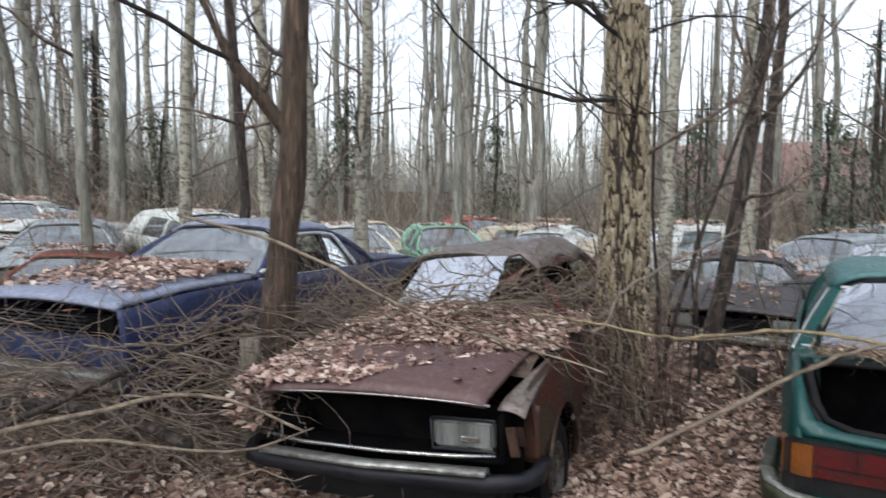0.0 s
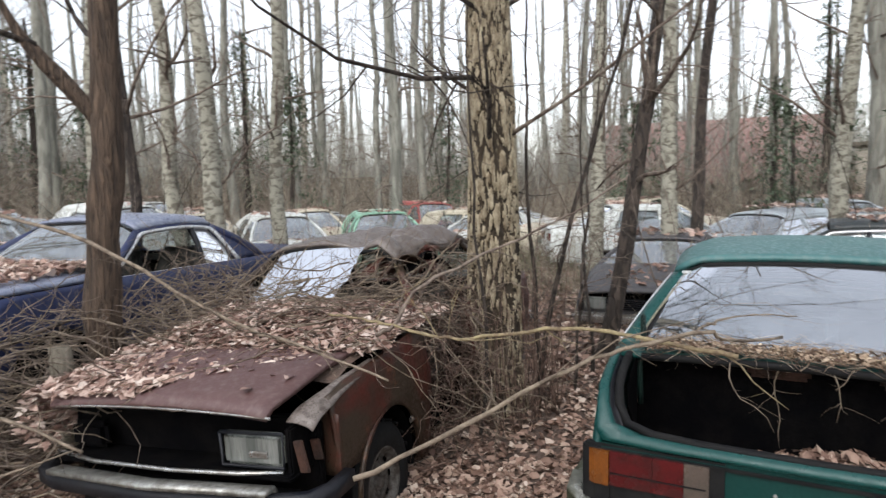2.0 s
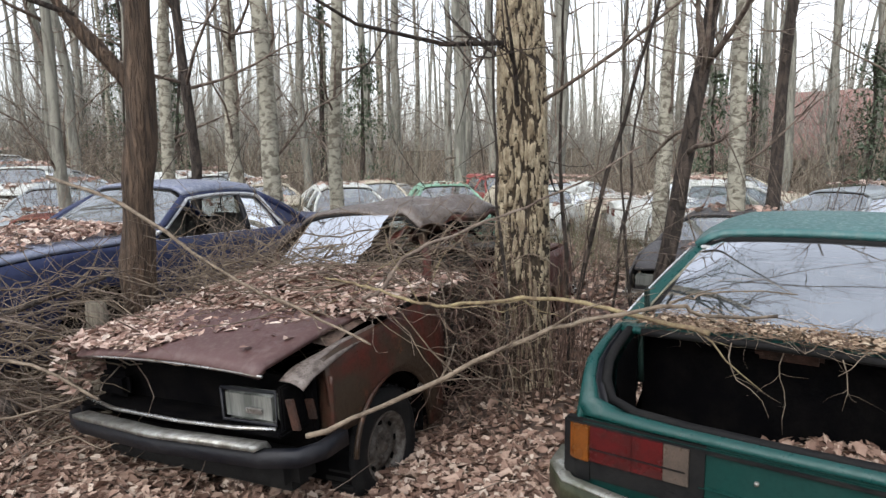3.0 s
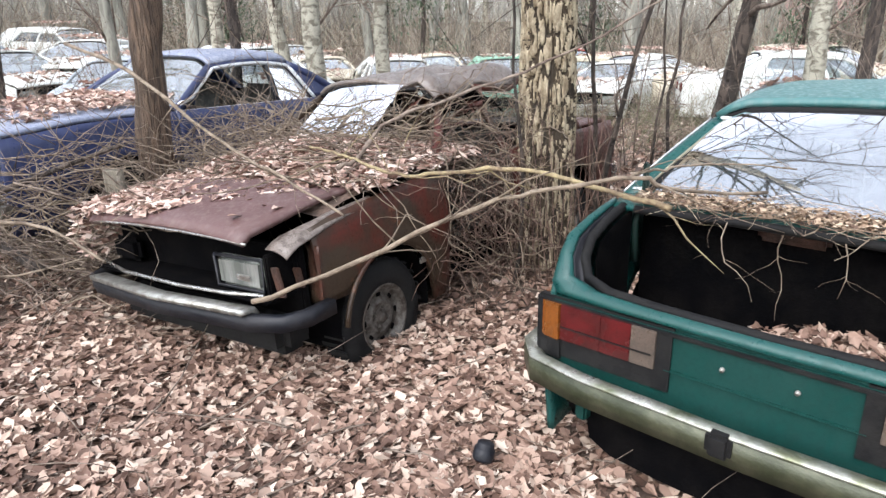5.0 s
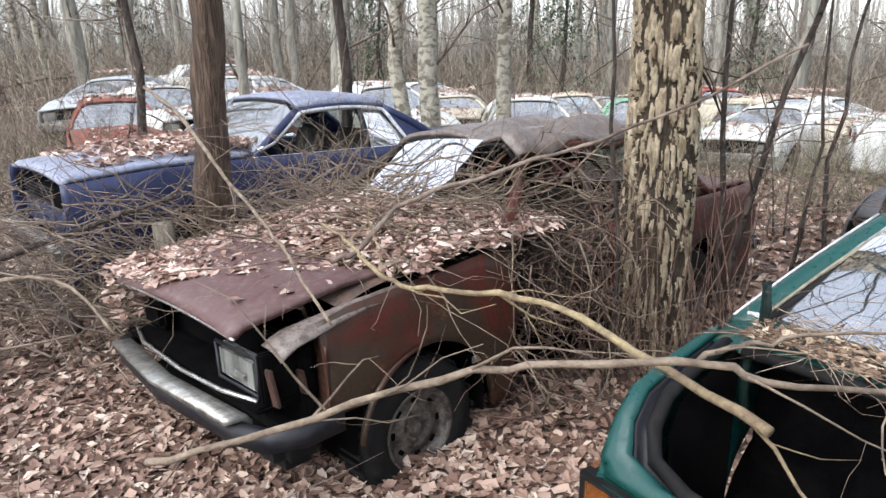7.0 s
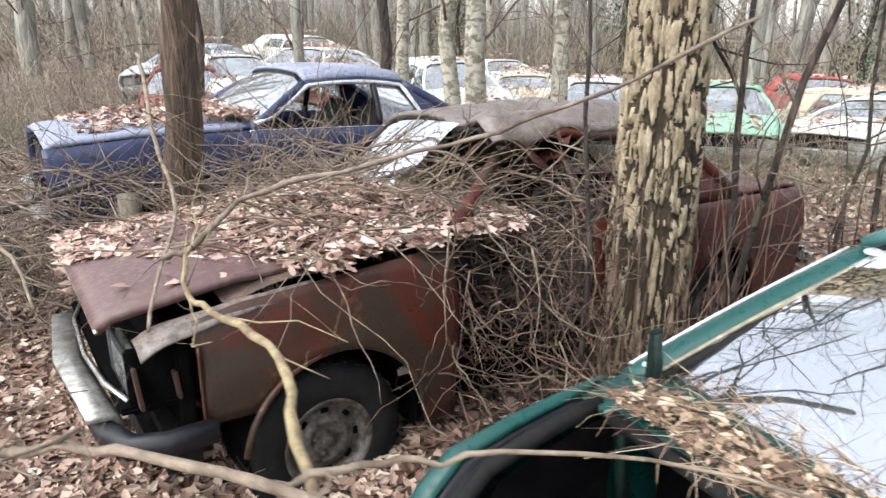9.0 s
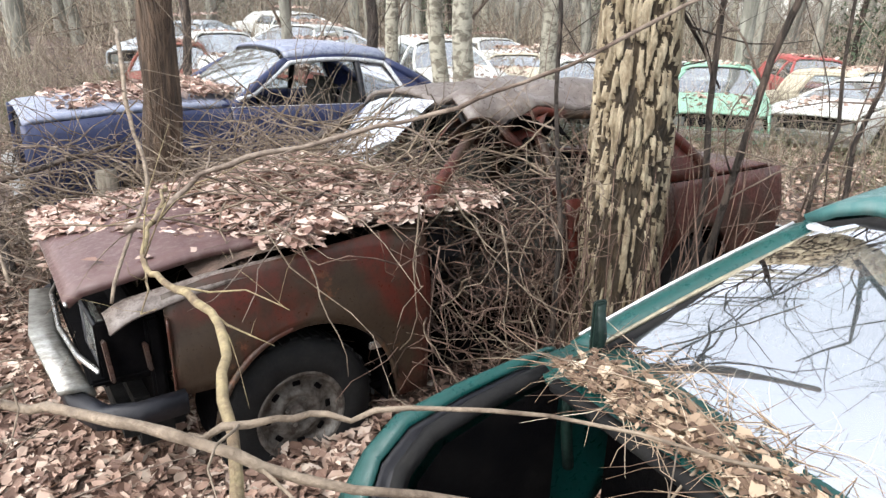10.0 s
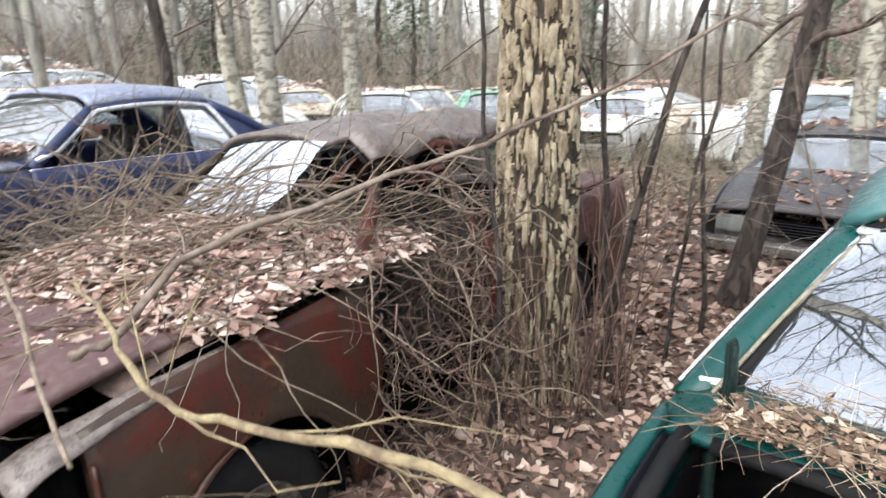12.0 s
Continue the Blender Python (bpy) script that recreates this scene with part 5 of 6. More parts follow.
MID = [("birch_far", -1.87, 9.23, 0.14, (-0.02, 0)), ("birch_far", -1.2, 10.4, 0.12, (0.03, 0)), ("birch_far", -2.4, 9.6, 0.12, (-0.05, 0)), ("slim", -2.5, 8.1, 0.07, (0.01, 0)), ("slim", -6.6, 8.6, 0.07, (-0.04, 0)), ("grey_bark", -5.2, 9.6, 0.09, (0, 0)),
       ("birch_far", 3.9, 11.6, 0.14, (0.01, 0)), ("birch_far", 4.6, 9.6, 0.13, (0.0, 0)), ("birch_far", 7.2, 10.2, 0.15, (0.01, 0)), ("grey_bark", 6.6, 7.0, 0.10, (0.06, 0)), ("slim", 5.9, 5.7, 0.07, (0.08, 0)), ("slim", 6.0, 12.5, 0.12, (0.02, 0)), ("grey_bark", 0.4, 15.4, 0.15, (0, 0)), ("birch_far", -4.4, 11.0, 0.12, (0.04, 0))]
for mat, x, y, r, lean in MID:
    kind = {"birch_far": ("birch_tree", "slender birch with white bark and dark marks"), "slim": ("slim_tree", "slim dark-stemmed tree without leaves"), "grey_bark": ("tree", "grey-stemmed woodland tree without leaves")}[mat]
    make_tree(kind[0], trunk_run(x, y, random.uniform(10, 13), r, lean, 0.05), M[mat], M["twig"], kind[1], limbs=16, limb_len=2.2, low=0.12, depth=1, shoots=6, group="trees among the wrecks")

# woodland all round: a few trees, copied at many places
random.seed(5)
models = []
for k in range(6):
    # grey bark on most stems; its pale tone also stands in for haze
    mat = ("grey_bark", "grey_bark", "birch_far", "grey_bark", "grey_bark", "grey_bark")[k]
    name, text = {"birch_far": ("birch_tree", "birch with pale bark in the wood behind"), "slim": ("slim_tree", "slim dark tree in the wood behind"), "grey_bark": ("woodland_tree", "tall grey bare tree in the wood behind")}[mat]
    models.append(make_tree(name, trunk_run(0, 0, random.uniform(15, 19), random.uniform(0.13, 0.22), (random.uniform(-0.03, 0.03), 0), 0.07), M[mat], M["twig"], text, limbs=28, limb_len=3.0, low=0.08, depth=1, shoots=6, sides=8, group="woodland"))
spots = []
while len(spots) < 92:
    a, d = random.uniform(-1.25, 1.25), random.uniform(17, 48)
    x, y = d * math.sin(a), d * math.cos(a)
    if all(math.hypot(x - u, y - v) > 1.3 for u, v in spots) and all(math.hypot(x - c[1], y - c[2]) > 2.4 for c in FAR):
        spots.append((x, y))
while len(spots) < 108:
    a, d = random.uniform(1.3, 2 * math.pi - 1.3), random.uniform(7, 26)
    spots.append((d * math.sin(a), d * math.cos(a)))
for k, (x, y) in enumerate(spots):
    m = Matrix.Translation((x, y, -0.1)) @ Matrix.Rotation(random.uniform(0, 6.3), 4, "Z") @ Matrix.Scale(random.uniform(0.8, 1.25), 4)
    if k < 6:
        models[k].matrix_basis = m
    else:
        copy_thing(models[k % 6], m)


def evergreen(x, y, h, r):
    """A spruce: whorls of drooping boughs clothed in needle sprays."""
    tree = new("evergreen_tree")
    tree.location = (x, y, -0.1)
    tagged(tree, "dark evergreen conifer behind the bare trees", "tree", "evergreens")
    part("trunk", stem_mesh("trunk", trunk_run(0, 0, h, r, (0, 0), 0.03), M["slim"], 10), tree)
    verts, faces = [], []
    for _ in range(int(h * 14)):
        z = random.uniform(0.15, 0.98) * h
        L = (1 - z / h) * h * 0.26 + 0.3
        a = random.uniform(0, 6.3)
        d = Vector((math.cos(a), math.sin(a), -0.25))
        for _ in range(26):
            t = random.uniform(0.15, 1)
            p = Vector((0, 0, z)) + d * L * t + Vector((random.gauss(0, 0.10), random.gauss(0, 0.10), random.gauss(0, 0.06) - 0.2 * t * t))
            w = Vector((random.gauss(0, 1), random.gauss(0, 1), random.gauss(-0.2, 0.5))).normalized() * random.uniform(0.10, 0.24)
            q = w.cross(Vector((0, 0, 1))).normalized() * 0.035
            i = len(verts)
            verts += [p - q, p + q, p + w]
            faces.append((i, i + 1, i + 2))
    part("crown", mesh_of("crown", verts, faces, M["needle"], False), tree, "dark green needle sprays")
    return tree


for x, y, h, r in ((17, 26, 9, 0.2), (20, 30, 8, 0.2), (24, 29, 10, 0.2), (-13, 24, 8, 0.18), (-7, 30, 9, 0.18), (13, 33, 7, 0.15), (-2.5, -7.5, 13, 0.25), (-20, 20, 8, 0.2), (6.8, 18.6, 4.2, 0.08), (9.6, 15.6, 3.6, 0.08), (11.5, 20, 5, 0.1), (-3.2, 21, 5.5, 0.1), (-8.4, 19, 4.5, 0.1), (1.8, 24, 5, 0.1), (14.5, 17, 6, 0.12), (8.4, 6.0, 14, 0.2)):
    evergreen(x, y, h, r)

# undergrowth between the wrecks and along the wood's edge
random.seed(21)


def thicket(name, n, d0, d1, h0, h1, label, mat, r=0.006, spread=1.25, joints=4, bend=0.25):
    runs = []
    while len(runs) < n:
        a, d = random.uniform(-spread, spread), math.sqrt(random.uniform(d0 * d0, d1 * d1))
        cx, cy = d * math.sin(a) + 0.5, d * math.cos(a) + 1
        for _ in range(random.randint(4, 9)):
            x, y = cx + random.gauss(0, 0.35), cy + random.gauss(0, 0.35)
            runs.append(wander((x, y, rise(x, y)), (random.gauss(0, 0.45), random.gauss(0, 0.45), 1), random.uniform(h0, h1), r * d / 12, joints, bend))
    return tagged(new(name, many_tubes(name, runs, mat, 3)), label, "undergrowth", kind="stuff")


thicket("undergrowth", 12500, 7.4, 19, 0.35, 1.6, "bare bushes and brambles between the wrecks", M["brush"], 0.006, 1.25, 4, 0.42)
thicket("far_undergrowth", 6500, 18, 40, 1.0, 3.6, "dense leafless thicket along the edge of the wood", M["brush"], 0.008, 1.25, 3, 0.35)
thicket("brambles", 5200, 9.0, 14.5, 0.25, 0.95, "olive-green bramble stems round the wrecks", M["bramble"], 0.006, 1.1, 3, 0.5)
thicket("far_thicket", 16500, 36, 66, 2.5, 9.5, "fine twigs of the distant wood, paled as if by haze", M["hazed_brush"], 0.007, 1.25, 2, 0.12)
far = []
for _ in range(260):
    a, d = random.uniform(-1.3, 1.3), random.uniform(48, 95)
    far.append(wander((d * math.sin(a), d * math.cos(a), 0), (random.gauss(0, 0.03), 0, 1), random.uniform(14, 22), random.uniform(0.12, 0.3), 6, 0.03))
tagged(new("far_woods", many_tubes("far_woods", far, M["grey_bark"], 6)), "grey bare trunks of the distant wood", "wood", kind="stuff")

# ---- the house and the fence beyond the wood ----
house = new("house")
house.matrix_world = pose(21, 46, -1.4, 0, 0, -25)
tagged(house, "pale house with a red tiled roof beyond the trees", "house")
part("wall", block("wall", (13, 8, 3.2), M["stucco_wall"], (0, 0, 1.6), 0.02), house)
part("roof", mesh_of("roof", [(-7, -4.6, 3.0), (7, -4.6, 3.0), (7, 0, 7.2), (-7, 0, 7.2), (7, 4.6, 3.0), (-7, 4.6, 3.0), (-7, -4.6, 2.8), (7, -4.6, 2.8), (7, 4.6, 2.8), (-7, 4.6, 2.8)], [(0, 1, 2, 3), (3, 2, 4, 5), (0, 3, 5, 9, 6), (1, 7, 8, 4, 2), (0, 6, 7, 1), (4, 8, 9, 5), (6, 9, 8, 7)], M["roof_tile"], False), house)
for x in (-4, 0, 4):
    w = part("window", block("window", (1.1, 0.08, 1.2), M["cavity"], (x, -4.03, 1.7), 0.02), house)
    part("window_frame", block("window_frame", (1.25, 0.05, 0.08), M["trim"], (x, -4.06, 1.08), 0.01), w)
shed = new("shed")
shed.matrix_world = pose(24, 29, 0, 0, 0, -40)
tagged(shed, "pale yellow shed with a flat roof beyond the trees", "shed")
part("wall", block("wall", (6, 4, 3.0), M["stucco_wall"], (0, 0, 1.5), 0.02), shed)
part("roof", block("roof", (6.5, 4.5, 0.2), M["wood"], (0, 0, 3.1), 0.03), shed)
part("door", block("door", (1.0, 0.08, 2.05), M["wood"], (-1.2, -2.02, 1.03), 0.02), shed)
fence = new("fence")
tagged(fence, "dark weathered board fence at the wood's far side", "fence")
board = block("board", (1.95, 0.06, 2.3), M["wood"], (0, 0, 1.15), 0.01)
for k in range(10):
    o = new("board", board)
    o.parent = fence
    o.location = (-13 + k * 2, 40 + 0.3 * math.sin(k), 0)

# ---- leaves and brushwood on the wrecks ----
random.seed(31)


def on_car(car, pts):
    return [car.matrix_world @ Vector(p) for p in pts]


def heap_z(x, y):
    """The mound of leaves over the brown car's hood and cowl."""
    base = along([(-1.3, 1.0), (-0.5, 1.02), (0.3, 0.965), (0.8, 0.90)], x) + 0.03 * (1 - (y / 0.8) ** 2)
    k = max(0.0, 1 - ((x + 0.45) / 0.75) ** 2) * max(0.0, 1 - (abs(y + 0.05) / 0.86) ** 3)
    return base - 0.05 + 0.15 * k + 0.02 * noise.noise(Vector((x * 5, y * 5, 0)))


mound = sheet("leaf_mound", lambda x, y: brown_car.matrix_world @ Vector((x, y, heap_z(x, y))), lin(-1.12, 0.34, 36), lin(-0.84, 0.74, 40), M["litter"])
tagged(new("leaf_mound", mound), "deep mound of rotting leaves on the brown car", "leaves", kind="stuff")
bed = []
for _ in range(8200):
    x, y = random.uniform(-1.15, 0.75), random.uniform(-0.84, 0.76)
    edge = 0.80 - (y + 0.30) * 0.66 + 0.16 * noise.noise(Vector((y * 4, 0, 2)))
    if x > edge and random.random() > 0.006:
        continue
    z = max(heap_z(x, y), along([(-1.3, 1.0), (-0.5, 1.02), (0.3, 0.955), (0.8, 0.895)], x) + 0.03 * (1 - (y / 0.8) ** 2))
    bed.append((on_car(brown_car, [(x, y, z + 0.005)])[0], (0, 0, 1), random.uniform(0.03, 0.095)))
for _ in range(900):
    x, y = random.uniform(-0.9, 0.75), random.uniform(-0.95, -0.75)
    bed.append((on_car(brown_car, [(x, y, 0.72 + random.uniform(-0.1, 0.15))])[0], (0, 0, 1), random.uniform(0.05, 0.09)))
for _ in range(1300):
    x = random.uniform(-0.95, 0.02)
    y = random.uniform(0.55, 0.86 + 0.25 * (x + 0.1) * (x > -0.4))
    bed.append((on_car(brown_car, [(x, y, along([(-1.0, 1.02), (-0.5, 1.03), (0.1, 0.985)], x) + random.uniform(-0.01, 0.03) - 0.3 * max(0, y - 0.8))])[0], (0, 0, 1), random.uniform(0.03, 0.085)))
lobed_bed("leaves_on_brown_car", bed, "dry leaves heaped on the brown car's hood")
bed = []
for _ in range(2100):
    y = random.uniform(-0.76, 0.70)
    x = random.uniform(-3.175, -3.07) + abs(random.gauss(0, 0.012)) * (1.5 - y)
    z = 1.088 + 0.02 * (1 - (y / 0.8) ** 2) + (x + 3.1) * 0.15 + max(0, x + 3.0) * 0.5
    bed.append((on_car(green_car, [(x, y, z)])[0], (0, 0, 1), random.choice((random.uniform(0.01, 0.025), random.uniform(0.02, 0.045)))))
lobed_bed("leaves_on_green_car", bed, "dry leaves below the green car's rear window", "straw")
bed = []
for _ in range(2200):
    x, y = random.uniform(-3.56, -3.05), random.gauss(-0.12, 0.33)
    if abs(y) < 0.62:
        bed.append((on_car(green_car, [(x, y, 0.50 + (0.20 * math.exp(-((y + 0.15) / 0.4) ** 2) + 0.03 * noise.noise(Vector((x * 9, y * 9, 0)))) * random.uniform(0.6, 1.0))])[0], (0, 0, 1), random.uniform(0.04, 0.08)))
# the trunk's shade is painted in by the darker leaf colours
lobed_bed("leaves_in_trunk", bed, "brown leaves heaped in the open trunk, darkened for its shade", "shaded_damp_leaves")
bed = []
for _ in range(2200):
    x, y = random.uniform(-0.62, 0.62), random.uniform(-0.72, 0.72)
    if random.random() > 0.35 + 0.65 * max(0, min(1, 0.5 - x)) or y > 0.60:
        continue
    bed.append((on_car(blue_car, [(x, y, along([(-0.6, 1.03), (0.3, 0.97), (0.8, 0.90)], x) + 0.02)])[0], (0, 0, 1), random.uniform(0.05, 0.09)))
leaf_bed("leaves_on_blue_car", bed, "dry leaves on the blue car's hood")
bed = []
for o in [grey_car, black_car] + [c for c in scene.objects if c.get("group") == "wrecks in the yard"]:
    for _ in range(160):
        x, y = random.choice((random.uniform(-0.4, 0.7), random.uniform(-2.2, -1.2))), random.uniform(-0.5, 0.5)
        z = (o.matrix_world @ Vector((x, y, along([(-0.5, 0.95), (0.3, 0.89), (0.8, 0.77)], x) if x > -0.6 else (1.27 if o is grey_car else 1.385))))
        bed.append((z, (0, 0, 1), random.uniform(0.08, 0.15)))
leaf_bed("leaves_on_far_cars", bed, "dry leaves on the wrecks' roofs and hoods")


def brushwood(name, runs, label, mat):
    return tagged(new(name, many_tubes(name, runs, mat, 4)), label, "brushwood", kind="stuff")


# dense dead twigs where the driver's door was and round the birch's foot
runs = []
for _ in range(620):
    x, y, z = random.uniform(-1.75, -0.5), random.uniform(0.35, 1.02), random.uniform(0.05, 1.05)
    p = on_car(brown_car, [(x, y, z)])[0]
    runs.append(wander(p, (random.gauss(0, 0.8), random.gauss(0, 0.8), random.gauss(-0.2, 0.9)), random.uniform(0.25, 0.8), random.uniform(0.002, 0.0055), 7, 0.36, 0.05))
for _ in range(130):
    a = random.uniform(0, 6.3)
    p = (1.42 + 0.36 * math.cos(a) * random.uniform(0.7, 1.5), 5.2 + 0.36 * math.sin(a) * random.uniform(0.7, 1.5), 0)
    runs.append(wander(p, (random.gauss(0, 0.12), random.gauss(0, 0.12), 1), random.uniform(0.4, 1.5), random.uniform(0.003, 0.007), 7, 0.10))
brushwood("door_brushwood", runs, "tangle of dead twigs in the missing door", M["red_twig"])
runs = []
for _ in range(95):
    p = on_car(brown_car, [(random.uniform(-1.8, -0.5), random.uniform(0.55, 1.12), random.uniform(0.15, 1.12))])[0]
    runs.append(wander(p, (random.gauss(0.2, 0.8), random.gauss(-0.1, 0.6), random.gauss(-0.3, 0.8)), random.uniform(0.35, 1.1), random.uniform(0.0025, 0.006), 9, 0.28, 0.03))
brushwood("door_sticks", runs, "bleached sticks caught in the missing door", M["pale_twig"])
runs = []
for _ in range(250):
    x, y = random.uniform(-1.35, 0.05), random.uniform(-1.1, 0.85)
    p = on_car(brown_car, [(x, y, heap_z(x, y) + random.uniform(0.0, 0.04) + abs(random.gauss(0, 0.08)))])[0]
    a = random.uniform(0, 6.3)
    runs.append(wander(p, (math.cos(a), math.sin(a), random.gauss(0.05, 0.15)), random.uniform(0.2, 0.9), random.uniform(0.0016, 0.0045), 7, 0.3, 0.02))
brushwood("hood_brushwood", runs, "fallen twigs lying over the brown car", M["twig"])
runs = []
for _ in range(260):
    x, y = random.uniform(-1.4, 0.15), random.uniform(-1.2, 0.8)
    p = on_car(brown_car, [(x, y, heap_z(x, y) + abs(random.gauss(0.02, 0.09)))])[0]
    a = random.gauss(0.2, 0.7) + random.choice((0, math.pi))
    runs.append(wander(p, (math.cos(a), math.sin(a), random.gauss(0.08, 0.18)), random.uniform(0.4, 1.3), random.uniform(0.0022, 0.006), 9, 0.24, 0.025))
brushwood("mound_brushwood", runs, "pale crooked twigs over the leaf mound", M["pale_twig"])
runs = []
for _ in range(480):
    x, y = random.uniform(-3.8, -0.45), random.uniform(3.7, 4.95)
    if (x + 0.55) * 0.9 + (y - 3.4) * -0.35 > 0.1:
        continue
    if x > -0.95 and y < 3.4:
        continue
    p = (x, y, random.uniform(0.05, 0.75))
    a = random.gauss(0.3, 0.7) + (math.pi if x > -1.9 else 0)
    runs.append(wander(p, (math.cos(a), math.sin(a) * 0.6, random.gauss(0.0, 0.25)), random.uniform(0.4, 1.6), random.uniform(0.002, 0.008), 9, 0.27, 0.02))
for _ in range(400):
    x, y, z = random.uniform(-2.0, 0.25), random.uniform(-1.75, -0.72), random.uniform(0.45, 1.12)
    p = on_car(brown_car, [(x, y, z)])[0]
    a = random.gauss(0.2, 0.8)
    runs.append(wander(p, (math.cos(a), math.sin(a), random.gauss(0.05, 0.3)), random.uniform(0.3, 1.1), random.uniform(0.0018, 0.005), 8, 0.3, 0.02))
for _ in range(300):
    p = on_car(blue_car, [(random.uniform(-1.6, 0.9), random.uniform(0.9, 1.6), random.uniform(0.1, 0.85))])[0]
    a = random.uniform(0, 6.3)
    runs.append(wander(p, (math.cos(a), math.sin(a), random.gauss(0.35, 0.4)), random.uniform(0.4, 1.2), random.uniform(0.002, 0.006), 8, 0.28, 0.03))
for _ in range(240):
    p = (random.uniform(-3.3, -1.15), random.uniform(3.4, 4.6), random.uniform(0.15, 0.95))
    a = random.gauss(0.1, 0.8) + random.choice((0, math.pi))
    runs.append(wander(p, (math.cos(a), math.sin(a), random.gauss(0.05, 0.3)), random.uniform(0.4, 1.4), random.uniform(0.002, 0.007), 9, 0.26, 0.02))
pale = runs[::3]
runs = [r for k, r in enumerate(runs) if k % 3]
brushwood("pale_brushwood", pale, "bleached dead twigs between the cars", M["pale_twig"])
brushwood("fallen_brushwood", runs, "thick tangle of fallen branches before the blue car", M["twig"])
runs = []
for _ in range(260):
    x, y = random.uniform(-3.0, 4.0), random.uniform(1.6, 9.0)
    a = random.uniform(0, 6.3)
    runs.append(wander((x, y, 0.03), (math.cos(a), math.sin(a), random.uniform(0, 0.3)), random.uniform(0.3, 1.1), random.uniform(0.002, 0.006), 5, 0.15, 0.03))
brushwood("ground_twigs", runs, "loose twigs lying on the leaf litter", M["twig"])


def fallen_branch(pts, r0, r1, label, mat="pale_twig", shoots=8, length=0.45, depth=2):
    pts = [Vector(p) for p in pts]
    fine = []
    for i in range(len(pts) - 1):
        a, b, c, d = pts[max(i - 1, 0)], pts[i], pts[i + 1], pts[min(i + 2, len(pts) - 1)]
        for k in range(4):
            t = k / 4
            q = 0.5 * (2 * b + (c - a) * t + (2 * a - 5 * b + 4 * c - d) * t * t + (3 * b - a - 3 * c + d) * t ** 3)
            fine.append(q + Vector((random.gauss(0, 1), random.gauss(0, 1), random.gauss(0, 1))) * 0.0035)
    fine.append(pts[-1])
    r0, r1 = r0 * 0.55, r1 * 0.6
    rad = lin(r0, r1, len(fine))
    ob = new("fallen_branch")
    tagged(ob, label, "branch", "large fallen branches")
    part("stem", tube("stem", fine, [r * random.uniform(0.88, 1.15) for r in rad], M[mat], 8), ob)
    if shoots:
        for pts2, rad2 in side_shoots((fine, rad), shoots, length, 0.0045, 0.8, depth, 0.03):
            part("side_twig", tube("side_twig", pts2, rad2, M[mat], 5), ob)
    return ob


random.seed(41)
fallen_branch([(0.673, 2.31, 0.83), (1.008, 2.368, 0.966), (1.388, 2.38, 1.15), (1.60, 2.42, 1.20), (1.83, 2.44, 1.24), (1.96, 2.52, 1.18), (2.25, 2.72, 1.14)], 0.015, 0.009, "long bare branch propped between the two cars", shoots=6)
fallen_branch([(1.80, 2.44, 1.235), (1.86, 2.51, 1.24), (1.925, 2.575, 1.237), (2.05, 2.68, 1.235), (2.35, 2.80, 1.20)], 0.009, 0.004, "thin fork of the propped branch", shoots=3)
fallen_branch([(0.45, 3.35, 1.16), (0.62, 3.22, 1.15), (0.771, 3.088, 1.15), (0.93, 2.95, 1.13), (1.076, 2.865, 1.137), (1.30, 2.78, 1.18), (1.526, 2.697, 1.199), (1.70, 2.57, 1.18), (1.924, 2.395, 1.161)], 0.010, 0.014, "yellowish mossy branch hanging before the brown car", "lichen_twig", shoots=8)
fallen_branch([(-1.9, 4.7, 1.62), (-1.2, 4.28, 1.50), (-0.617, 3.914, 1.31), (-0.37, 3.78, 1.19), (0.008, 3.571, 1.052), (0.398, 3.244, 1.009), (0.75, 2.95, 0.95)], 0.024, 0.009, "pale dead branch across the leaf mound")
fallen_branch([(0.70, 3.05, 1.12), (0.771, 3.088, 1.15), (0.86, 3.19, 1.27), (0.991, 3.321, 1.334), (1.28, 3.581, 1.42), (1.52, 3.66, 1.51), (1.747, 3.717, 1.615), (2.0, 3.80, 1.76)], 0.018, 0.007, "crooked grey branch over the brown car", "twig")
fallen_branch([(-0.1, 4.75, 1.10), (0.3, 4.86, 1.12), (0.65, 4.93, 1.10), (0.939, 4.967, 1.072), (1.09, 4.98, 1.016), (1.2, 4.98, 0.97)], 0.016, 0.008, "pale forked branch above the missing door", shoots=5)
fallen_branch([(0.93, 4.965, 1.07), (1.0, 4.97, 1.15), (1.08, 4.98, 1.24), (1.16, 5.0, 1.33)], 0.012, 0.006, "short pale broken branch", shoots=2)
fallen_branch([(-2.6, 3.3, 0.45), (-1.9, 3.3, 0.62), (-1.3, 3.45, 0.70), (-0.7, 3.3, 0.55)], 0.030, 0.012, "thick grey branch lying in the brushwood")
fallen_branch([(-3.4, 3.7, 0.75), (-2.7, 3.6, 0.62), (-2.0, 3.75, 0.50), (-1.4, 3.6, 0.35)], 0.085, 0.05, "thick dark rotten branch in the brushwood", "slim", shoots=4)
fallen_branch([(-3.1, 3.0, 0.30), (-2.3, 3.3, 0.55), (-1.6, 3.9, 0.85), (-1.2, 4.2, 1.0)], 0.05, 0.02, "dark leaning branch in the brushwood", "slim", shoots=6)
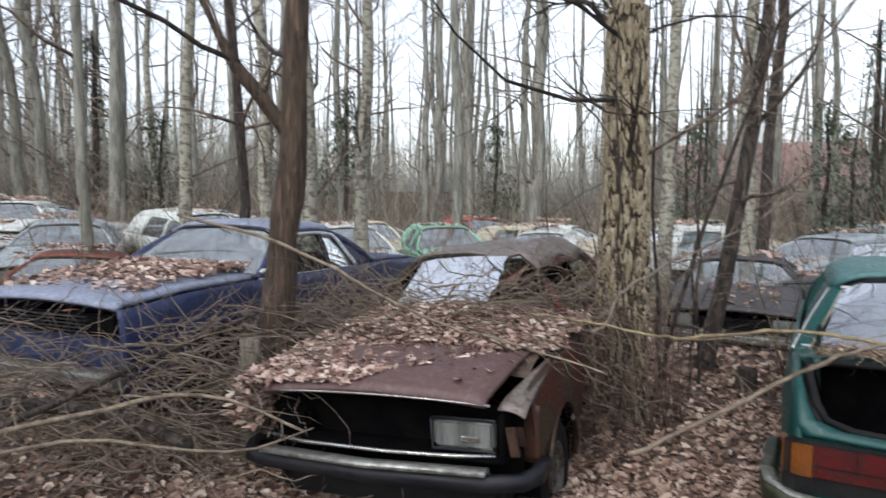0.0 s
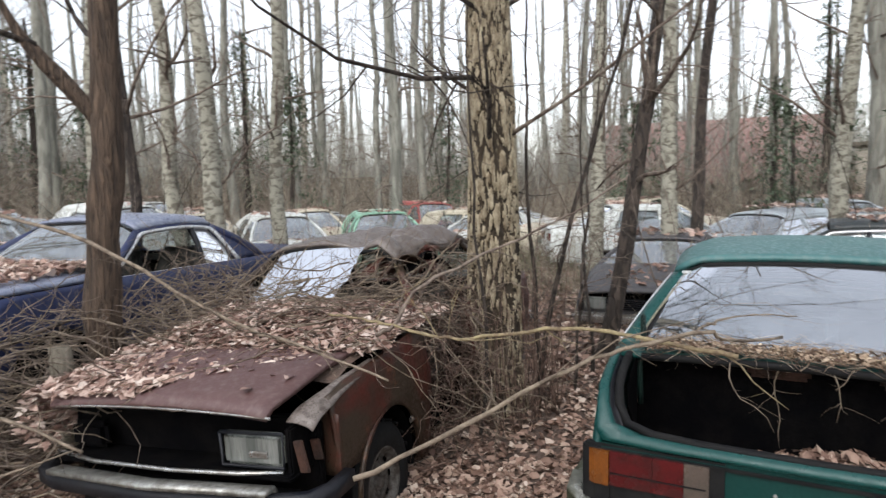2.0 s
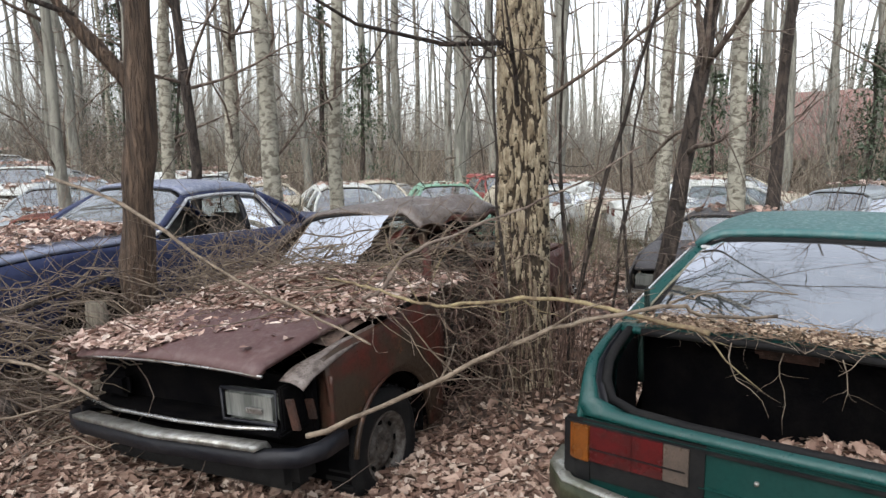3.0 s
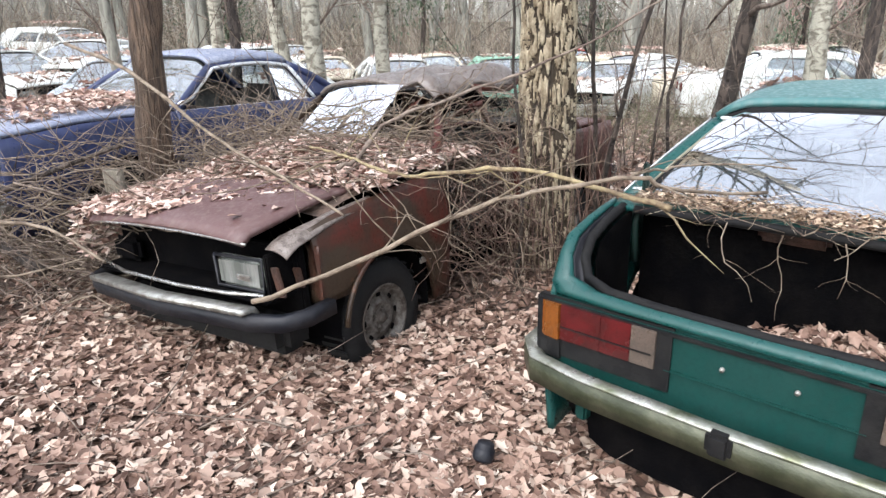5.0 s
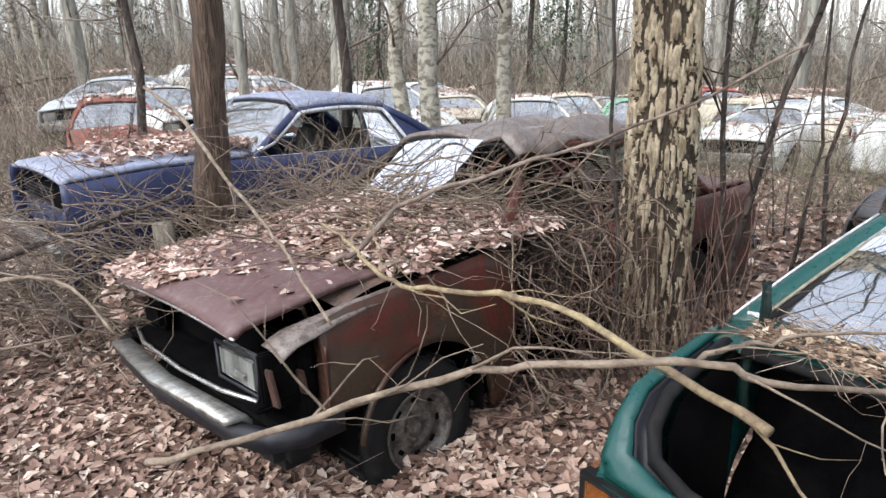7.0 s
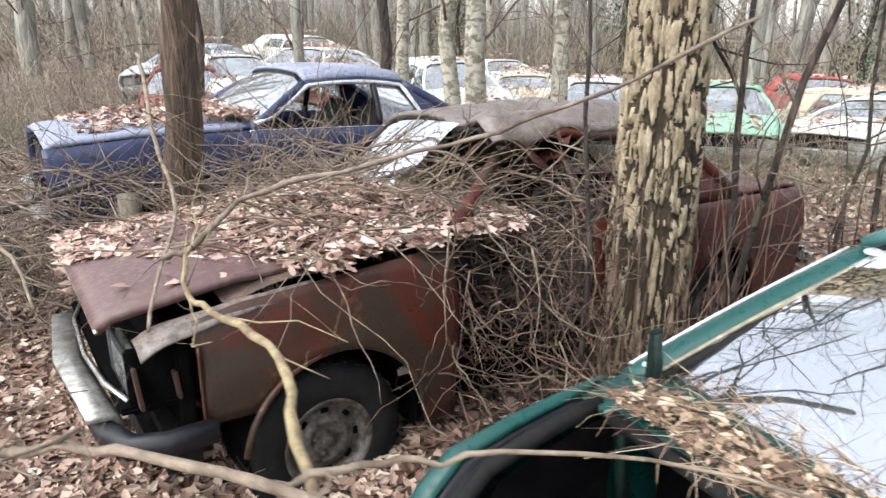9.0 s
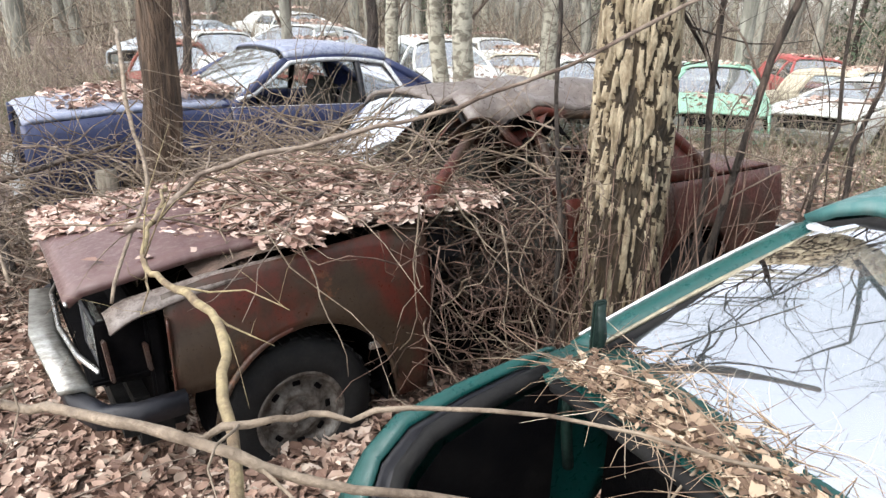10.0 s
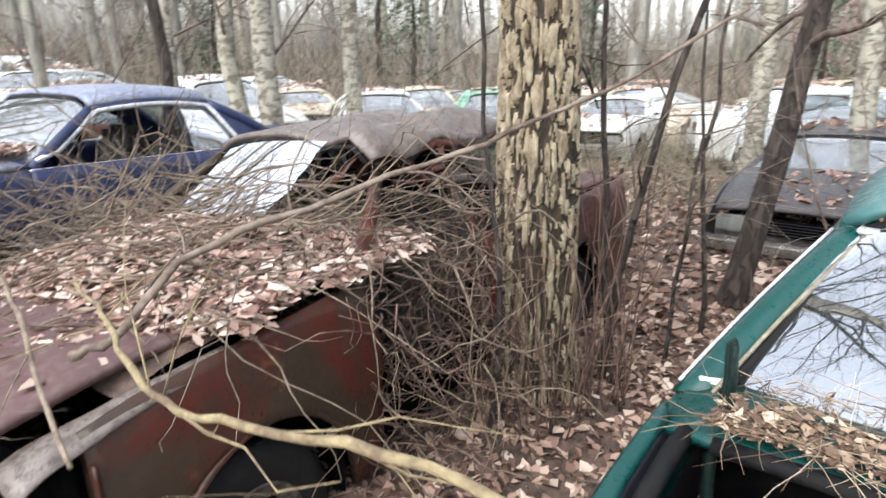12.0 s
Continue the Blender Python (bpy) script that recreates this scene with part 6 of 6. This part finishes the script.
fallen_branch([(-2.4, 2.6, 0.55), (-1.6, 2.75, 0.70), (-0.95, 2.85, 0.62), (-0.6, 3.05, 0.66)], 0.018, 0.006, "long bent branch before the brown car", shoots=3)

for k, y in enumerate((0.52, 0.30, 0.12, 0.0, -0.08, -0.16, -0.24, -0.32, -0.40, -0.48, -0.55, -0.62)):
    start = on_car(green_car, [(-3.14, y, 1.10)])[0]
    run = wander(start, (random.gauss(-0.25, 0.2), random.gauss(-0.35, 0.2), -0.5), random.uniform(0.18, 0.48), 0.0034, 7, 0.22, 0.05)
    ob = new("hanging_twig", many_tubes("hanging_twig", [run] + side_shoots(run, 3, 0.2, 0.002, 0.9), M["pale_twig"], 5))
    tagged(ob, "dry twig hanging into the open trunk", "twig", "twigs hanging in the trunk")
runs = []
for _ in range(800):
    x, y = random.uniform(-3.18, -2.95), random.uniform(-0.74, 0.70)
    a = random.uniform(0, 6.3)
    runs.append(wander(on_car(green_car, [(x, y, 1.10 + max(0, x + 3.0) * 0.5)])[0], (math.cos(a), math.sin(a), 0.1), random.uniform(0.05, 0.22), 0.0014, 3, 0.15))
brushwood("straw_on_green_car", runs, "straw and fine twigs below the rear window", M["straw"])
stump = new("tree_stump", stem_mesh("tree_stump", ([Vector((2.80, 5.98, -0.05)), Vector((2.80, 5.98, 0.08)), Vector((2.81, 5.98, 0.20))], [0.10, 0.092, 0.085]), M["slim"], 16, 0.012))
tagged(stump, "small dark mossy tree stump in the leaves", "stump")
cap = new("plastic_cap", lathe("plastic_cap", [(0.0, 0.055), (0.026, 0.055), (0.034, 0.05), (0.036, 0.03), (0.042, 0.028), (0.043, -0.01), (0.04, -0.02), (0.0, -0.02)], M["plastic"], 20))
cap.location, cap.rotation_euler = (1.35, 2.74, 0.045), (radians(75), radians(12), 0)
tagged(cap, "small black plastic cap lying in the leaves", "cap")
post = new("wooden_post", stem_mesh("wooden_post", ([Vector((-1.22, 4.12, -0.1)), Vector((-1.21, 4.12, 0.3)), Vector((-1.22, 4.11, 0.86))], [0.07, 0.065, 0.06]), M["wood"], 14, 0.02))
tagged(post, "grey weathered stump of a wooden post", "post")
